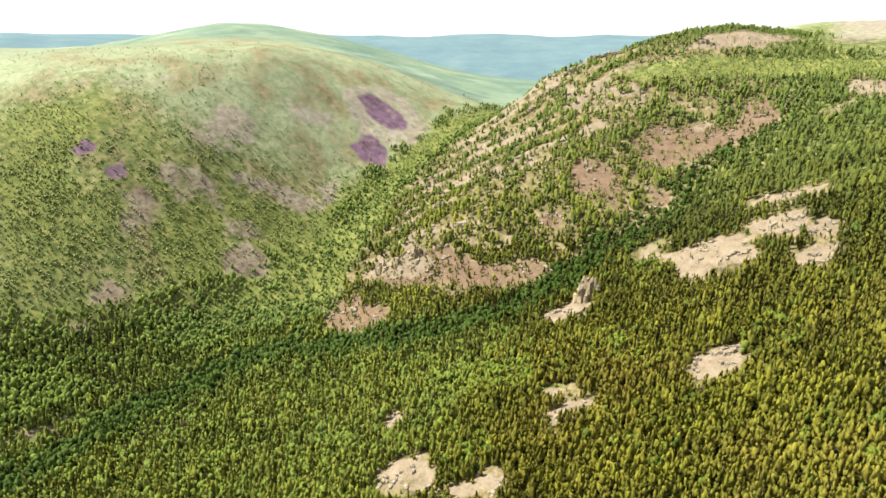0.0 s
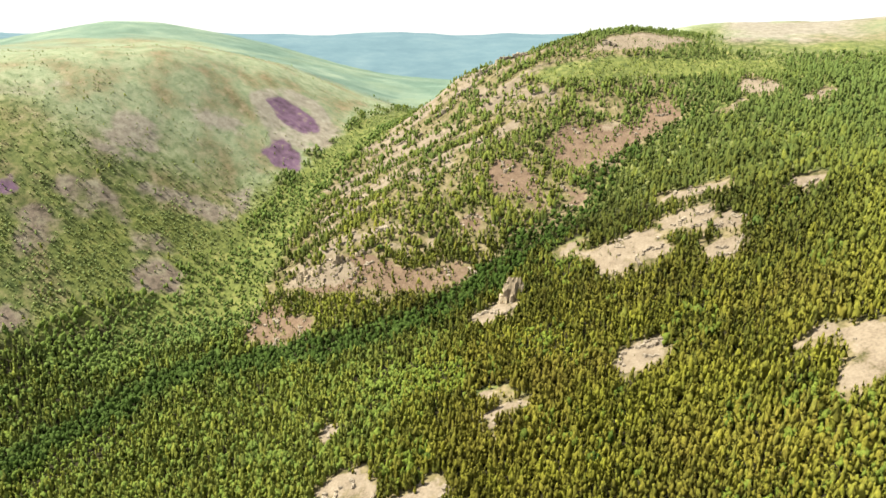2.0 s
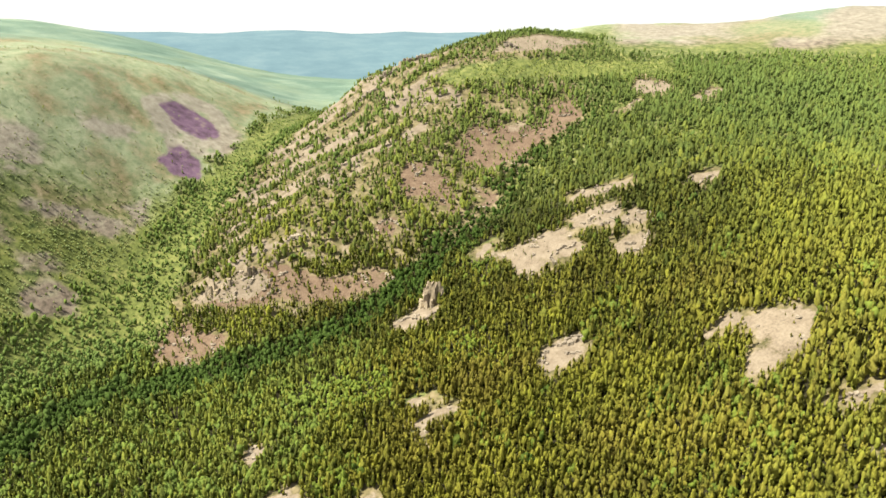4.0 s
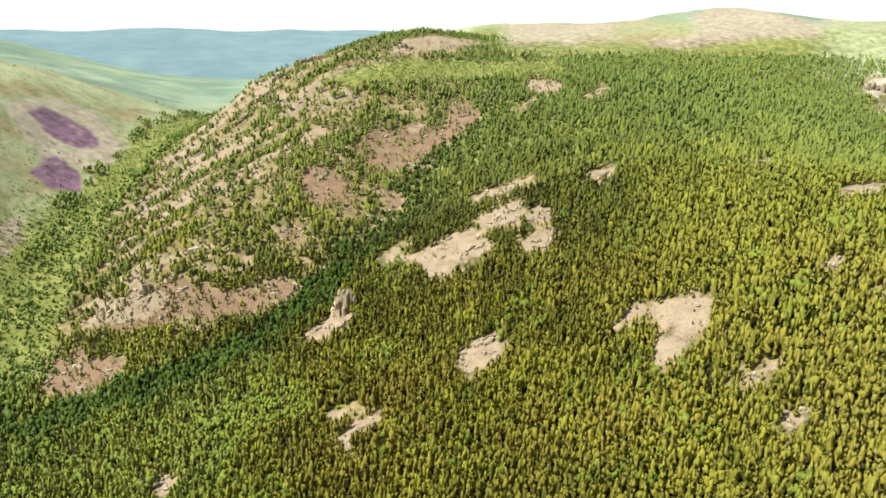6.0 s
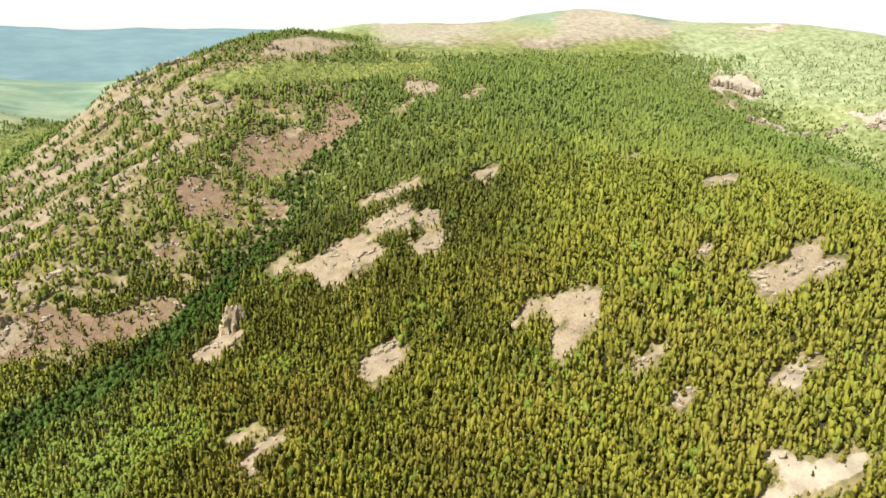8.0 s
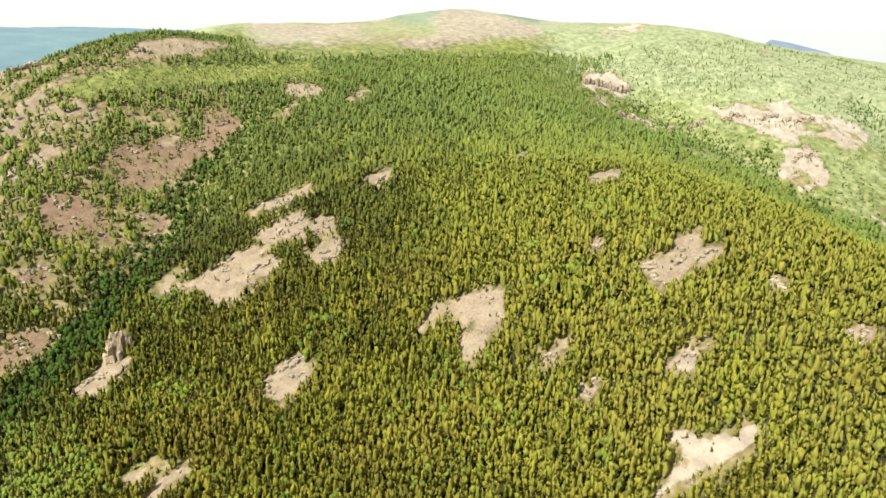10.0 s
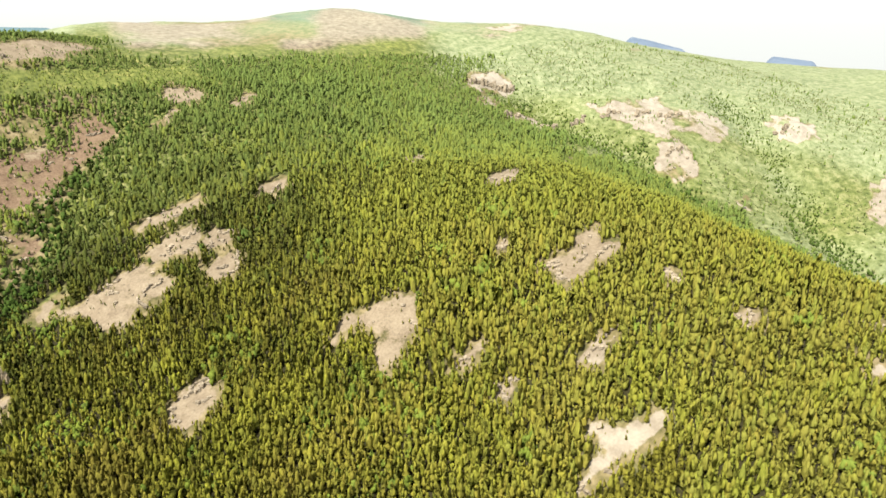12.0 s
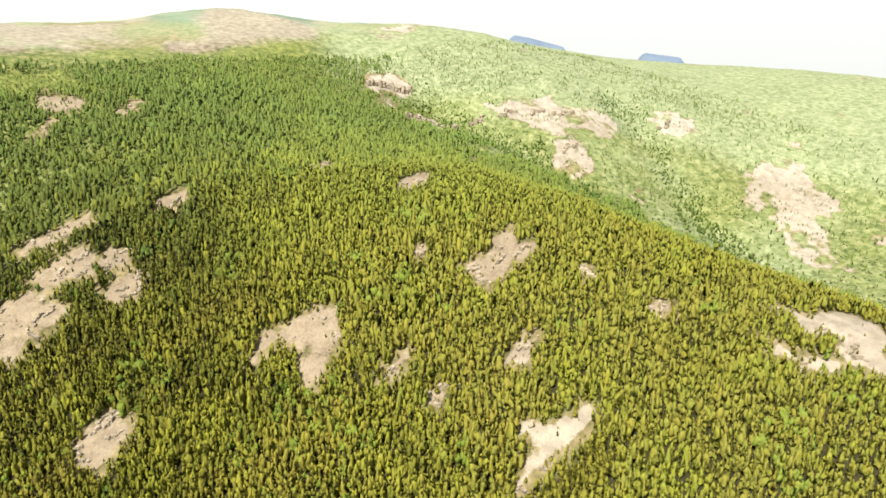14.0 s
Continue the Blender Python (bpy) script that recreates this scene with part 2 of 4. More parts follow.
def lattice(x, y, seed):
    """Smooth noise of -1 to 1 with one bump a unit."""
    ix, iy = np.floor(x), np.floor(y)
    u, v = x - ix, y - iy
    u, v = u * u * (3 - 2 * u), v * v * (3 - 2 * v)

    def corner(a, b):
        s = np.sin((ix + a) * 127.1 + (iy + b) * 311.7 + seed * 74.7) * 43758.5453
        return (s - np.floor(s)) * 2 - 1

    low = corner(0, 0) * (1 - u) + corner(1, 0) * u
    high = corner(0, 1) * (1 - u) + corner(1, 1) * u
    return low * (1 - v) + high * v


def rough(x, y, size, seed, octaves=3):
    out, amp = 0, 1.0
    for n in range(octaves):
        out = out + amp * lattice(x / size * 2 ** n, y / size * 2 ** n, seed + n * 7.3)
        amp *= 0.5
    return out / 1.6


LAND = Land([WEST_PLATEAU, WEST_SLOPE, WEST_FOOT, WEST_VALLEY, SPUR, SPUR_FACE, SPUR_BACK, GULLY, HILL_FOOT, HILL_SIDE, HILL_TOP, HILL_RIM, EAST_VALLEY,
             EAST_SLOPE, NORTH, EAST, WEST, SOUTH])


def inside(poly, x, y):
    """Metres inside the outline (negative outside)."""
    best, odd = np.full(len(x), 1e9), np.zeros(len(x), bool)
    for (ax, ay), (bx, by) in zip(poly, np.roll(poly, -1, 0)):
        dx, dy = bx - ax, by - ay
        t = np.clip(((x - ax) * dx + (y - ay) * dy) / (dx * dx + dy * dy + 1e-9), 0, 1)
        best = np.minimum(best, np.hypot(x - ax - t * dx, y - ay - t * dy))
        odd ^= ((ay > y) != (by > y)) & (x < dx * (y - ay) / (dy + (dy == 0) * 1e-9) + ax)
    return np.where(odd, best, -best)


def step(v, a, b):
    t = np.clip((v - a) / (b - a), 0, 1)
    return t * t * (3 - 2 * t)


SPUR_AREA = np.array([(-345, 470), (-300, 455), (-200, 505), (-130, 560), (-75, 610), (-30, 700), (20, 790), (-10, 850), (-60, 890), (-150, 900),
                      (-230, 895), (-318, 895), (-350, 790), (-370, 690), (-364, 580)], float)
SPUR_WEST = np.array([(-340, 520), (-285, 545), (-255, 620), (-200, 700), (-150, 800), (-120, 880), (-230, 900), (-320, 895), (-352, 790), (-372, 690), (-362, 600)], float)
VALE_AREA = np.array([(-440, 380), (-335, 470), (-360, 560), (-376, 680), (-372, 790), (-376, 900), (-400, 1000), (-408, 800), (-408, 600), (-440, 480)], float)
WEST_AREA = np.array([(-900, 100), (-540, 300), (-480, 380), (-440, 470), (-420, 600), (-410, 820), (-420, 1000), (-900, 1100), (-1500, 900), (-1500, 200)], float)
EAST_AREA = np.array([(490, 640), (560, 520), (620, 300), (560, 100), (1600, 0), (1700, 1300), (900, 1100), (560, 1000), (500, 880)], float)
GULLY_BED = np.array([(-317, 424), (-249, 449), (-192, 476), (-167, 502), (-129, 535), (-111, 571), (-76, 606), (-60, 639), (-49, 683), (-20, 730), (20, 770)], float)
VALLEY_BED = np.array([(-343, 424), (-368, 393), (-386, 350), (-409, 310), (-418, 265), (-426, 233), (-429, 210)], float)
EAST_BEDS = [np.array([(795, 680), (768, 633), (751, 590), (731, 533), (706, 489), (675, 432), (651, 376)], float), np.array([(508, 800), (524, 760), (540, 705), (556, 655), (564, 609), (566, 570), (560, 525)], float)]


def beside(line, x, y):
    """Metres from a line on the plan."""
    best = np.full(len(x), 1e9)
    for (ax, ay), (bx, by) in zip(line[:-1], line[1:]):
        dx, dy = bx - ax, by - ay
        t = np.clip(((x - ax) * dx + (y - ay) * dy) / (dx * dx + dy * dy), 0, 1)
        best = np.minimum(best, np.hypot(x - ax - t * dx, y - ay - t * dy))
    return best


def ribs_of(x, y):
    """Rounded rock ribs that run down the spur's western face, -1 in the furrows to 1 on the backs."""
    across = 0.8 * y - 0.6 * x + 15 * rough(x, y, 75, 27) + 4 * rough(x, y, 20, 28)
    return np.sin(across * 2 * np.pi / 31) * np.clip(0.6 + 0.9 * rough(x, y, 50, 29), 0, 1.2)


def height(x, y):
    x, y = np.asarray(x, float).ravel(), np.asarray(y, float).ravel()
    far = np.clip((np.hypot(x, y) - 900) / 1500, 0, 1)
    face = step(inside(SPUR_WEST, x, y), -15, 25)
    beds = sum(13 * np.exp(-(beside(line, x, y) / 34) ** 2) for line in EAST_BEDS)
    return LAND(x, y) - beds + 2.4 * rough(x, y, 45, 3) + 1.0 * rough(x, y, 21, 4) + far * 14 * rough(x, y, 420, 11) + 2.6 * face * ribs_of(x, y)


def ground_height(x, y):
    return float(height([x], [y])[0])
# ---- end of the land ----


def thing(name, label, category, group="", kind="", data=None):
    return tagged(new(name, data), label, category, group, kind)


def sheet(name, verts, faces, material, smooth=False):
    """One mesh from arrays of corners and of equal-sided faces."""
    me = bpy.data.meshes.new(name)
    verts, faces = np.asarray(verts, np.float32), np.asarray(faces, np.int32)
    k = faces.shape[1]
    me.vertices.add(len(verts))
    me.vertices.foreach_set("co", verts.ravel())
    me.loops.add(faces.size)
    me.loops.foreach_set("vertex_index", faces.ravel())
    me.polygons.add(len(faces))
    me.polygons.foreach_set("loop_start", np.arange(0, faces.size, k, dtype=np.int32))
    me.polygons.foreach_set("use_smooth", np.full(len(faces), smooth))
    me.update(calc_edges=True)
    me.materials.append(material)
    return me


def tint(me, name, rgb):
    at = me.attributes.new(name, "FLOAT_COLOR", "POINT")
    at.data.foreach_set("color", np.concatenate([rgb, np.ones((len(rgb), 1))], 1).astype(np.float32).ravel())


# ---- what covers the land: bare patches, traced in the camera's view and cast onto the plan ----
PATCHES = []


def patch(kind, *corners):
    PATCHES.append((kind, np.array(corners, float)))


patch("stone", (-57, 563), (-35, 565), (-15, 569), (4, 566), (15, 551), (21, 539), (13, 530), (0, 527), (-13, 524), (-19, 515), (-31, 526), (-44, 546))  # broad bare slab
patch("stone", (4, 578), (25, 587), (45, 589), (47, 573), (44, 559), (31, 562), (20, 563), (12, 563))  # upper half of the slab
patch("stone", (49, 570), (58, 575), (67, 572), (68, 556), (58, 557), (51, 561))  # slab beside it
patch("stone", (42, 541), (54, 546), (67, 544), (70, 532), (59, 527), (46, 525))  # its lower end
patch("stone", (2, 615), (8, 608), (34, 606), (58, 613), (56, 620), (30, 621))  # strip above
patch("grass", (-85, 568), (-72, 579), (-56, 584), (-48, 576), (-63, 571), (-73, 564))  # strip below
patch("stone", (-9, 422), (6, 413), (26, 421), (29, 433), (19, 443), (3, 446), (-5, 438))  # patch b
patch("stone", (92, 411), (97, 407), (114, 413), (119, 398), (113, 382), (116, 372), (137, 377), (152, 389), (160, 405), (146, 410), (130, 416), (105, 423))  # patch c
patch("stone", (-88, 364), (-81, 372), (-74, 377), (-63, 379), (-54, 383), (-56, 371), (-68, 369), (-70, 362), (-66, 348), (-72, 353), (-78, 364))  # lower shelf
patch("grass", (-95, 391), (-86, 396), (-68, 396), (-61, 385), (-77, 382), (-87, 383))  # upper shelf
patch("stone", (-134, 492), (-116, 477), (-106, 487), (-90, 496), (-103, 510), (-117, 508))  # ledge of tower
patch("stone", (234, 367), (234, 344), (254, 340), (263, 346), (282, 341), (287, 350), (275, 356), (283, 373), (265, 370), (257, 362), (243, 364))  # patch e
patch("stone", (256, 481), (269, 469), (298, 481), (313, 512), (290, 499))  # patch d
patch("stone", (292, 259), (297, 248), (311, 244), (312, 253), (301, 261))  # patch f
patch("stone", (191, 267), (191, 251), (167, 249), (166, 243), (188, 243), (213, 240), (226, 244), (226, 251), (208, 252), (203, 257), (201, 269))  # patch g
patch("stone", (352, 214), (347, 210), (358, 200), (346, 188), (357, 175), (343, 159), (350, 141), (386, 155), (401, 167), (395, 188), (361, 195), (361, 205))  # rim slab
patch("stone", (322, 200), (314, 193), (323, 171), (330, 159), (342, 159), (334, 174), (327, 187))  # rim spill
patch("stone", (210, 300), (215, 293), (236, 293), (240, 296), (232, 300))  # streak a
patch("stone", (153, 348), (158, 343), (175, 348), (172, 353))  # streak b
patch("stone", (164, 318), (168, 311), (178, 313), (176, 319))  # streak c
patch("stone", (-168, 302), (-152, 291), (-127, 297), (-129, 308), (-149, 321), (-165, 317))  # near slab a
patch("stone", (-123, 297), (-109, 292), (-82, 296), (-88, 314), (-99, 315), (-109, 302))  # near slab b
patch("stone", (-201, 353), (-190, 350), (-186, 362), (-198, 370))  # shelf m
patch("stone", (229, 565), (246, 566), (255, 587), (245, 589))  # knob a
patch("stone", (218, 402), (225, 396), (230, 404), (224, 408))  # knob b
patch("stone", (100, 590), (114, 582), (127, 582), (124, 595), (108, 597))  # knob c
patch("stone", (285, 307), (293, 300), (297, 307), (291, 311))  # knob d
patch("stone", (415, 571), (447, 587), (459, 607), (440, 599))  # knob e
patch("stone", (61, 811), (76, 798), (107, 797), (98, 827), (72, 837))  # north knob a
patch("grass", (46, 764), (55, 758), (76, 781), (69, 787))  # north knob b
patch("stone", (122, 760), (137, 757), (156, 775), (144, 782))  # north knob c
patch("scree", (-124, 709), (-104, 691), (-83, 682), (-63, 690), (-41, 721), (-7, 743), (8, 766), (-5, 790), (-30, 796), (-26, 766), (-52, 754), (-84, 754), (-110, 744))  # upper scree
patch("scree", (-174, 652), (-154, 631), (-125, 626), (-104, 616), (-104, 633), (-118, 661), (-139, 674), (-167, 674))  # middle scree
patch("scree", (-95, 650), (-77, 624), (-65, 634), (-80, 655))  # side scree
patch("scree", (-181, 603), (-174, 586), (-152, 588), (-161, 605))  # low scree
patch("scree", (-333, 519), (-297, 509), (-248, 516), (-225, 516), (-200, 520), (-166, 531), (-145, 549), (-174, 555), (-203, 544), (-238, 546), (-271, 548), (-295, 541))  # foot scree
patch("stone", (-336, 517), (-317, 513), (-272, 518), (-258, 533), (-273, 545), (-296, 543), (-319, 534))  # crag slope
patch("scree", (-342, 461), (-329, 452), (-296, 457), (-278, 474), (-283, 485), (-306, 483), (-325, 493), (-336, 485))  # lowest slab
patch("stone", (-105, 856), (-85, 854), (-65, 869), (-31, 877), (12, 926), (-10, 932), (-60, 915), (-88, 894))  # summit scree
patch("stone", (456, 832), (470, 819), (518, 814), (530, 836), (509, 850), (476, 850))  # cliff terrace
patch("grass", (446, 791), (468, 779), (487, 796), (468, 805))  # cliff foot
patch("stone", (571, 740), (603, 732), (654, 720), (702, 701), (706, 668), (743, 647), (761, 628), (709, 602), (661, 610), (632, 625), (613, 659), (588, 692))  # east scree a
patch("stone", (626, 627), (649, 606), (619, 571), (578, 564), (566, 600))  # east scree b
patch("stone", (466, 745), (488, 732), (512, 754), (495, 765))  # east scree c
patch("stone", (799, 616), (841, 607), (846, 577), (827, 555), (798, 568), (789, 594))  # east scar
patch("stone", (766, 454), (831, 465), (878, 451), (886, 424), (851, 399), (839, 364), (822, 357), (789, 367), (768, 340), (719, 305), (691, 296), (686, 317), (702, 350), (719, 372), (752, 379), (753, 412), (755, 443))  # great east scree
patch("grass", (615, 519), (628, 504), (658, 510), (660, 528))  # east knob
patch("stone", (556, 957), (593, 955), (736, 1004), (761, 1052), (615, 1003))  # far terrace
patch("violet", (-497, 745), (-475, 735), (-442, 738), (-426, 759), (-445, 779), (-469, 780), (-493, 769))  # violet a
patch("violet", (-456, 671), (-438, 668), (-415, 682), (-426, 707), (-451, 712), (-459, 692))  # violet b
patch("violet", (-618, 418), (-604, 421), (-602, 432), (-616, 432))  # violet c
patch("violet", (-580, 422), (-566, 426), (-564, 436), (-573, 439), (-579, 431))  # violet d
patch("heath", (-548, 455), (-528, 458), (-511, 478), (-504, 503), (-526, 494), (-545, 476))  # heath a
patch("heath", (-554, 508), (-526, 527), (-514, 549), (-532, 543), (-552, 523))  # heath b
patch("heath", (-523, 627), (-496, 656), (-487, 685), (-505, 680), (-522, 647))  # heath c
patch("heath", (-474, 454), (-451, 452), (-433, 472), (-444, 494), (-463, 482))  # heath d
patch("heath", (-559, 408), (-534, 404), (-529, 422), (-548, 426))  # heath e
patch("heath", (-505, 512), (-476, 540), (-439, 560), (-443, 586), (-482, 557), (-506, 531))  # heath f
patch("heath", (-513, 727), (-454, 692), (-400, 738), (-414, 792), (-466, 818), (-500, 786))  # heath g
patch("heath", (-524, 315), (-499, 322), (-483, 338), (-503, 337))  # heath h
patch("grove", (-103, 458), (-74, 431), (-42, 431), (-34, 444), (-62, 468), (-92, 467))  # bright young birches
patch("grove", (239, 291), (247, 280), (265, 279), (263, 293), (249, 296))  # bright young birches
patch("grove", (-90, 540), (-53, 518), (-49, 558), (-75, 586), (-96, 575))  # bright young birches
patch("grove", (-197, 409), (-150, 387), (-110, 393), (-108, 422), (-152, 437), (-186, 428))  # bright young birches
patch("grove", (-54, 427), (-36, 415), (-21, 429), (-36, 445), (-56, 447))  # bright young birches
patch("grove", (170, 428), (187, 409), (198, 420), (184, 438))  # bright young birches
patch("grove", (-404, 269), (-360, 297), (-377, 347), (-407, 338))  # bright young birches
patch("sand", (-329, 815), (-331, 852), (-302, 868), (-264, 875), (-239, 912), (-179, 884), (-180, 848), (-212, 849), (-231, 828), (-251, 803), (-280, 806), (-300, 791), (-314, 787))  # sandy crest
patch("sand", (-367, 769), (-341, 787), (-318, 789), (-288, 770), (-311, 749), (-335, 735), (-347, 715))  # sandy rib a
patch("sand", (-304, 745), (-280, 760), (-252, 767), (-213, 753), (-226, 731), (-253, 725), (-281, 707), (-310, 694), (-327, 684), (-339, 694), (-327, 712))  # sandy rib b
patch("sand", (-232, 687), (-206, 714), (-187, 731), (-166, 746), (-148, 737), (-167, 715), (-187, 704), (-208, 688), (-217, 665), (-227, 657))  # sandy rib c
patch("sand", (-237, 813), (-198, 801), (-161, 802), (-124, 792), (-135, 775), (-176, 773), (-190, 755), (-224, 775))  # sandy shoulder
patch("sand", (-256, 675), (-236, 680), (-221, 663), (-232, 643), (-262, 644), (-272, 660))  # sandy rib d
patch("sand", (-310, 544), (-289, 565), (-253, 581), (-247, 576), (-272, 558), (-293, 538))  # low ledge
patch("sand", (-353, 667), (-342, 694), (-326, 737), (-303, 767), (-286, 746), (-305, 709), (-323, 674), (-337, 646))  # mid strip
patch("sand", (-352, 610), (-323, 635), (-301, 666), (-278, 685), (-266, 668), (-282, 637), (-303, 612), (-332, 591))  # lower strip
patch("grove", (-181, 814), (-128, 836), (-77, 851), (3, 862), (104, 894), (111, 842), (42, 839), (-38, 823), (-107, 809), (-149, 801))  # bright flat
patch("bush", (-718, 409), (-679, 441), (-615, 445), (-614, 402), (-577, 404), (-545, 423), (-534, 391), (-542, 353), (-550, 319), (-560, 295))  # bush a
patch("bush", (-563, 444), (-540, 458), (-525, 454), (-506, 481), (-486, 487), (-468, 463), (-454, 440), (-485, 413), (-514, 420), (-522, 444))  # bush b
patch("bush", (-495, 501), (-470, 533), (-422, 559), (-426, 507), (-459, 511), (-485, 489))  # bush c
patch("bush", (-500, 385), (-462, 411), (-421, 420), (-392, 403), (-436, 365), (-477, 370))  # bush d
patch("bush", (-527, 271), (-496, 298), (-455, 303), (-469, 258), (-477, 237))  # bush e
patch("bush", (-553, 290), (-543, 313), (-519, 339), (-514, 312), (-531, 274))  # bush f
patch("bush", (-448, 636), (-405, 667), (-406, 749), (-388, 807), (-421, 819), (-392, 883), (-341, 814), (-358, 722), (-351, 658), (-364, 605), (-382, 565), (-404, 555))  # bush g
patch("heath", (-473, 468), (-455, 489), (-430, 494), (-422, 476), (-444, 460))  # heath i
patch("heath", (-529, 354), (-516, 374), (-490, 383), (-497, 357), (-516, 349))  # heath j
patch("heath", (-485, 242), (-464, 259), (-448, 282), (-439, 270), (-452, 246), (-466, 230))  # heath k
patch("heath", (-452, 597), (-440, 624), (-422, 610), (-431, 580))  # heath l
patch("heath", (-565, 421), (-548, 426), (-526, 419), (-532, 400), (-553, 402))  # heath m



def patched(x, y):
    c = {k: np.zeros(len(x)) for k in ("stone", "scree", "violet", "grass", "heath", "grove", "sand", "bush")}
    wob = 4.0 * rough(x, y, 17, 21) + 4.2 * rough(x, y, 6.5, 22) + (13.0 * rough(x, y, 30, 23) + 8.0 * rough(x, y, 12, 24)) * ((np.hypot(x, y) > 560) & (x > 200))
    fringe = np.zeros(len(x))
    for kind, poly in PATCHES:
        size = 2.5 if kind in ("stone", "grass", "scree") else 5.0 if kind == "sand" else 10.0
        lo, hi = poly.min(0) - 30, poly.max(0) + 30
        k = np.nonzero((x > lo[0]) & (x < hi[0]) & (y > lo[1]) & (y < hi[1]))[0]
        if len(k):
            deep = inside(poly, x[k], y[k]) + wob[k]
            c[kind][k] = np.maximum(c[kind][k], step(deep, -size, size))
            if kind in ("stone", "scree"):
                fringe[k] = np.maximum(fringe[k], step(deep, -13, -1))
    return c, wob, fringe


def cover(x, y):
    """For places on the plan: how bare, screed, in bloom, lush, pale or heathy they are, and how thick the trees stand."""
    c, wob, fringe = patched(x, y)
    spur, spur_w = step(inside(SPUR_AREA, x, y) + 2 * wob, -12, 12), step(inside(SPUR_WEST, x, y) + 2 * wob, -12, 12)
    west, east = step(inside(WEST_AREA, x, y) + 4 * wob, -25, 25), step(inside(EAST_AREA, x, y) + 4 * wob, -30, 30)
    vale_thicket = step(inside(VALE_AREA, x, y) + 2 * wob, -8, 8)
    # the second mask puts shade on the gully's side into the tree tones
    gully, bank_shade = np.zeros(len(x)), (1 - step(beside(GULLY_BED, x, y) + 2 * wob, 18, 62)) * step(y, 540, 620)
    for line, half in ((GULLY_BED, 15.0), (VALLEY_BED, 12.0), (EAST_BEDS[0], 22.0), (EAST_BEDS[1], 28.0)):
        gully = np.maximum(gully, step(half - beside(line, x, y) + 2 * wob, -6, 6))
    foot = step(-x, 90, 190) * step(-y, -520, -430) * (1 - west)
    # rock ribs run down the spur's western face, sand and thin grass between them
    backs = ribs_of(x, y)
    ribs = step(backs + 0.35 * rough(x, y, 10, 33), -0.15, 0.5)
    c["stone"] = np.maximum(c["stone"], spur_w * 0.64 * ribs)
    c["stone"] = np.maximum(c["stone"], c["sand"] * (0.72 + 0.35 * ribs + 0.3 * rough(x, y, 9, 34)))
    c["stone"] = np.maximum(c["stone"], np.maximum(spur - spur_w, 0) * 0.55 * step(rough(x, y, 30, 37), 0.1, 0.5))
    wide = rough(x, y, 90, 41)
    streak = rough((0.72 * x + 0.69 * y) * 0.4, 0.72 * y - 0.69 * x, 34, 43) + 0.4 * rough(x, y, 120, 44)
    c["heath"] = np.maximum(c["heath"], west * step(streak, -0.1, 0.4) * 0.9 * step(np.hypot(x, y), 440, 560) * (1 - 0.65 * step(np.hypot(x, y), 760, 860))) * (1 - 0.8 * c["bush"])
    c["stone"] = np.maximum(c["stone"], east * step(rough(x, y, 42, 47), 0.5, 0.75) * 0.75)
    head, away = np.degrees(np.arctan2(x, y)), np.hypot(x, y)
    # distance haze put into the ground colour: paler, then blue-green
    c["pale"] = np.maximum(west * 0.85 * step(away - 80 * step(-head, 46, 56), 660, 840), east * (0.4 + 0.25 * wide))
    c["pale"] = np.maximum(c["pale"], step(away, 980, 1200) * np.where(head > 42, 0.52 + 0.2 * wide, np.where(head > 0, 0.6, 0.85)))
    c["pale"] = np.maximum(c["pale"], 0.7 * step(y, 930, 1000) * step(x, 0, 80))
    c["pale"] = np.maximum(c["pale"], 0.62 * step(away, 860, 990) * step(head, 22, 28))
    # the slabs on the eastern rim get a paler tone
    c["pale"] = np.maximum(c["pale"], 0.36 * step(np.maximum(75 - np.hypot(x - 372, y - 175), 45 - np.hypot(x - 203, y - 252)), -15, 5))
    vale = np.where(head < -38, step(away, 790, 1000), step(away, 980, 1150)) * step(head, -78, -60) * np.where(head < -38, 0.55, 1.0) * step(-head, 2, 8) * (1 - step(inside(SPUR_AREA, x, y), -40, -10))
    c["hazy_wood"] = np.maximum(0.62 * step(rough(x, y, 150, 82), -0.1, 0.4) * step(y, 1000, 1080) * step(x, 60, 140) * step(-x, -640, -520), vale * (0.72 + 0.35 * rough(x, y, 110, 58)))
    c["hazy_wood"] = np.maximum(c["hazy_wood"], step(rough(x, y, 260, 57), 0.0, 0.6) * step(away, 1000, 1300) * 0.7 * (head < 30))
    c["hazy_wood"] = np.maximum(c["hazy_wood"], 0.75 * step(150 - np.hypot(x - 400, y - 1150) + 30 * rough(x, y, 70, 87), -30, 40))
    c["hazy_wood"] = np.maximum(c["hazy_wood"], 0.7 * step(330 - np.hypot(x + 1220, y - 1200) + 60 * rough(x, y, 120, 88), -60, 80))
    c["dry"] = np.clip(0.8 * spur + 0.6 * c["sand"] + 0.15 * spur_w + 0.2 * rough(x, y, 24, 59) * spur, 0, 1)
    c["dry"] = c["dry"] * (1 - c["grove"])
    c["dry"] = np.maximum(c["dry"], west * (1 - c["bush"]) * (0.38 + 0.4 * rough(x, y, 26, 65)))
    c["heath"] = c["heath"] * np.clip(0.85 + 0.6 * rough(x, y, 17, 66), 0, 1)
    c["stone"] = np.maximum(c["stone"], c["grass"] * np.clip(0.48 + 0.8 * rough(x, y, 8, 67), 0, 0.95))
    # the eastern screes are broken by strips of turf
    c["stone"] = c["stone"] * (1 - east + east * np.clip(0.95 + 1.3 * rough(x, y, 24, 86), 0.15, 1))
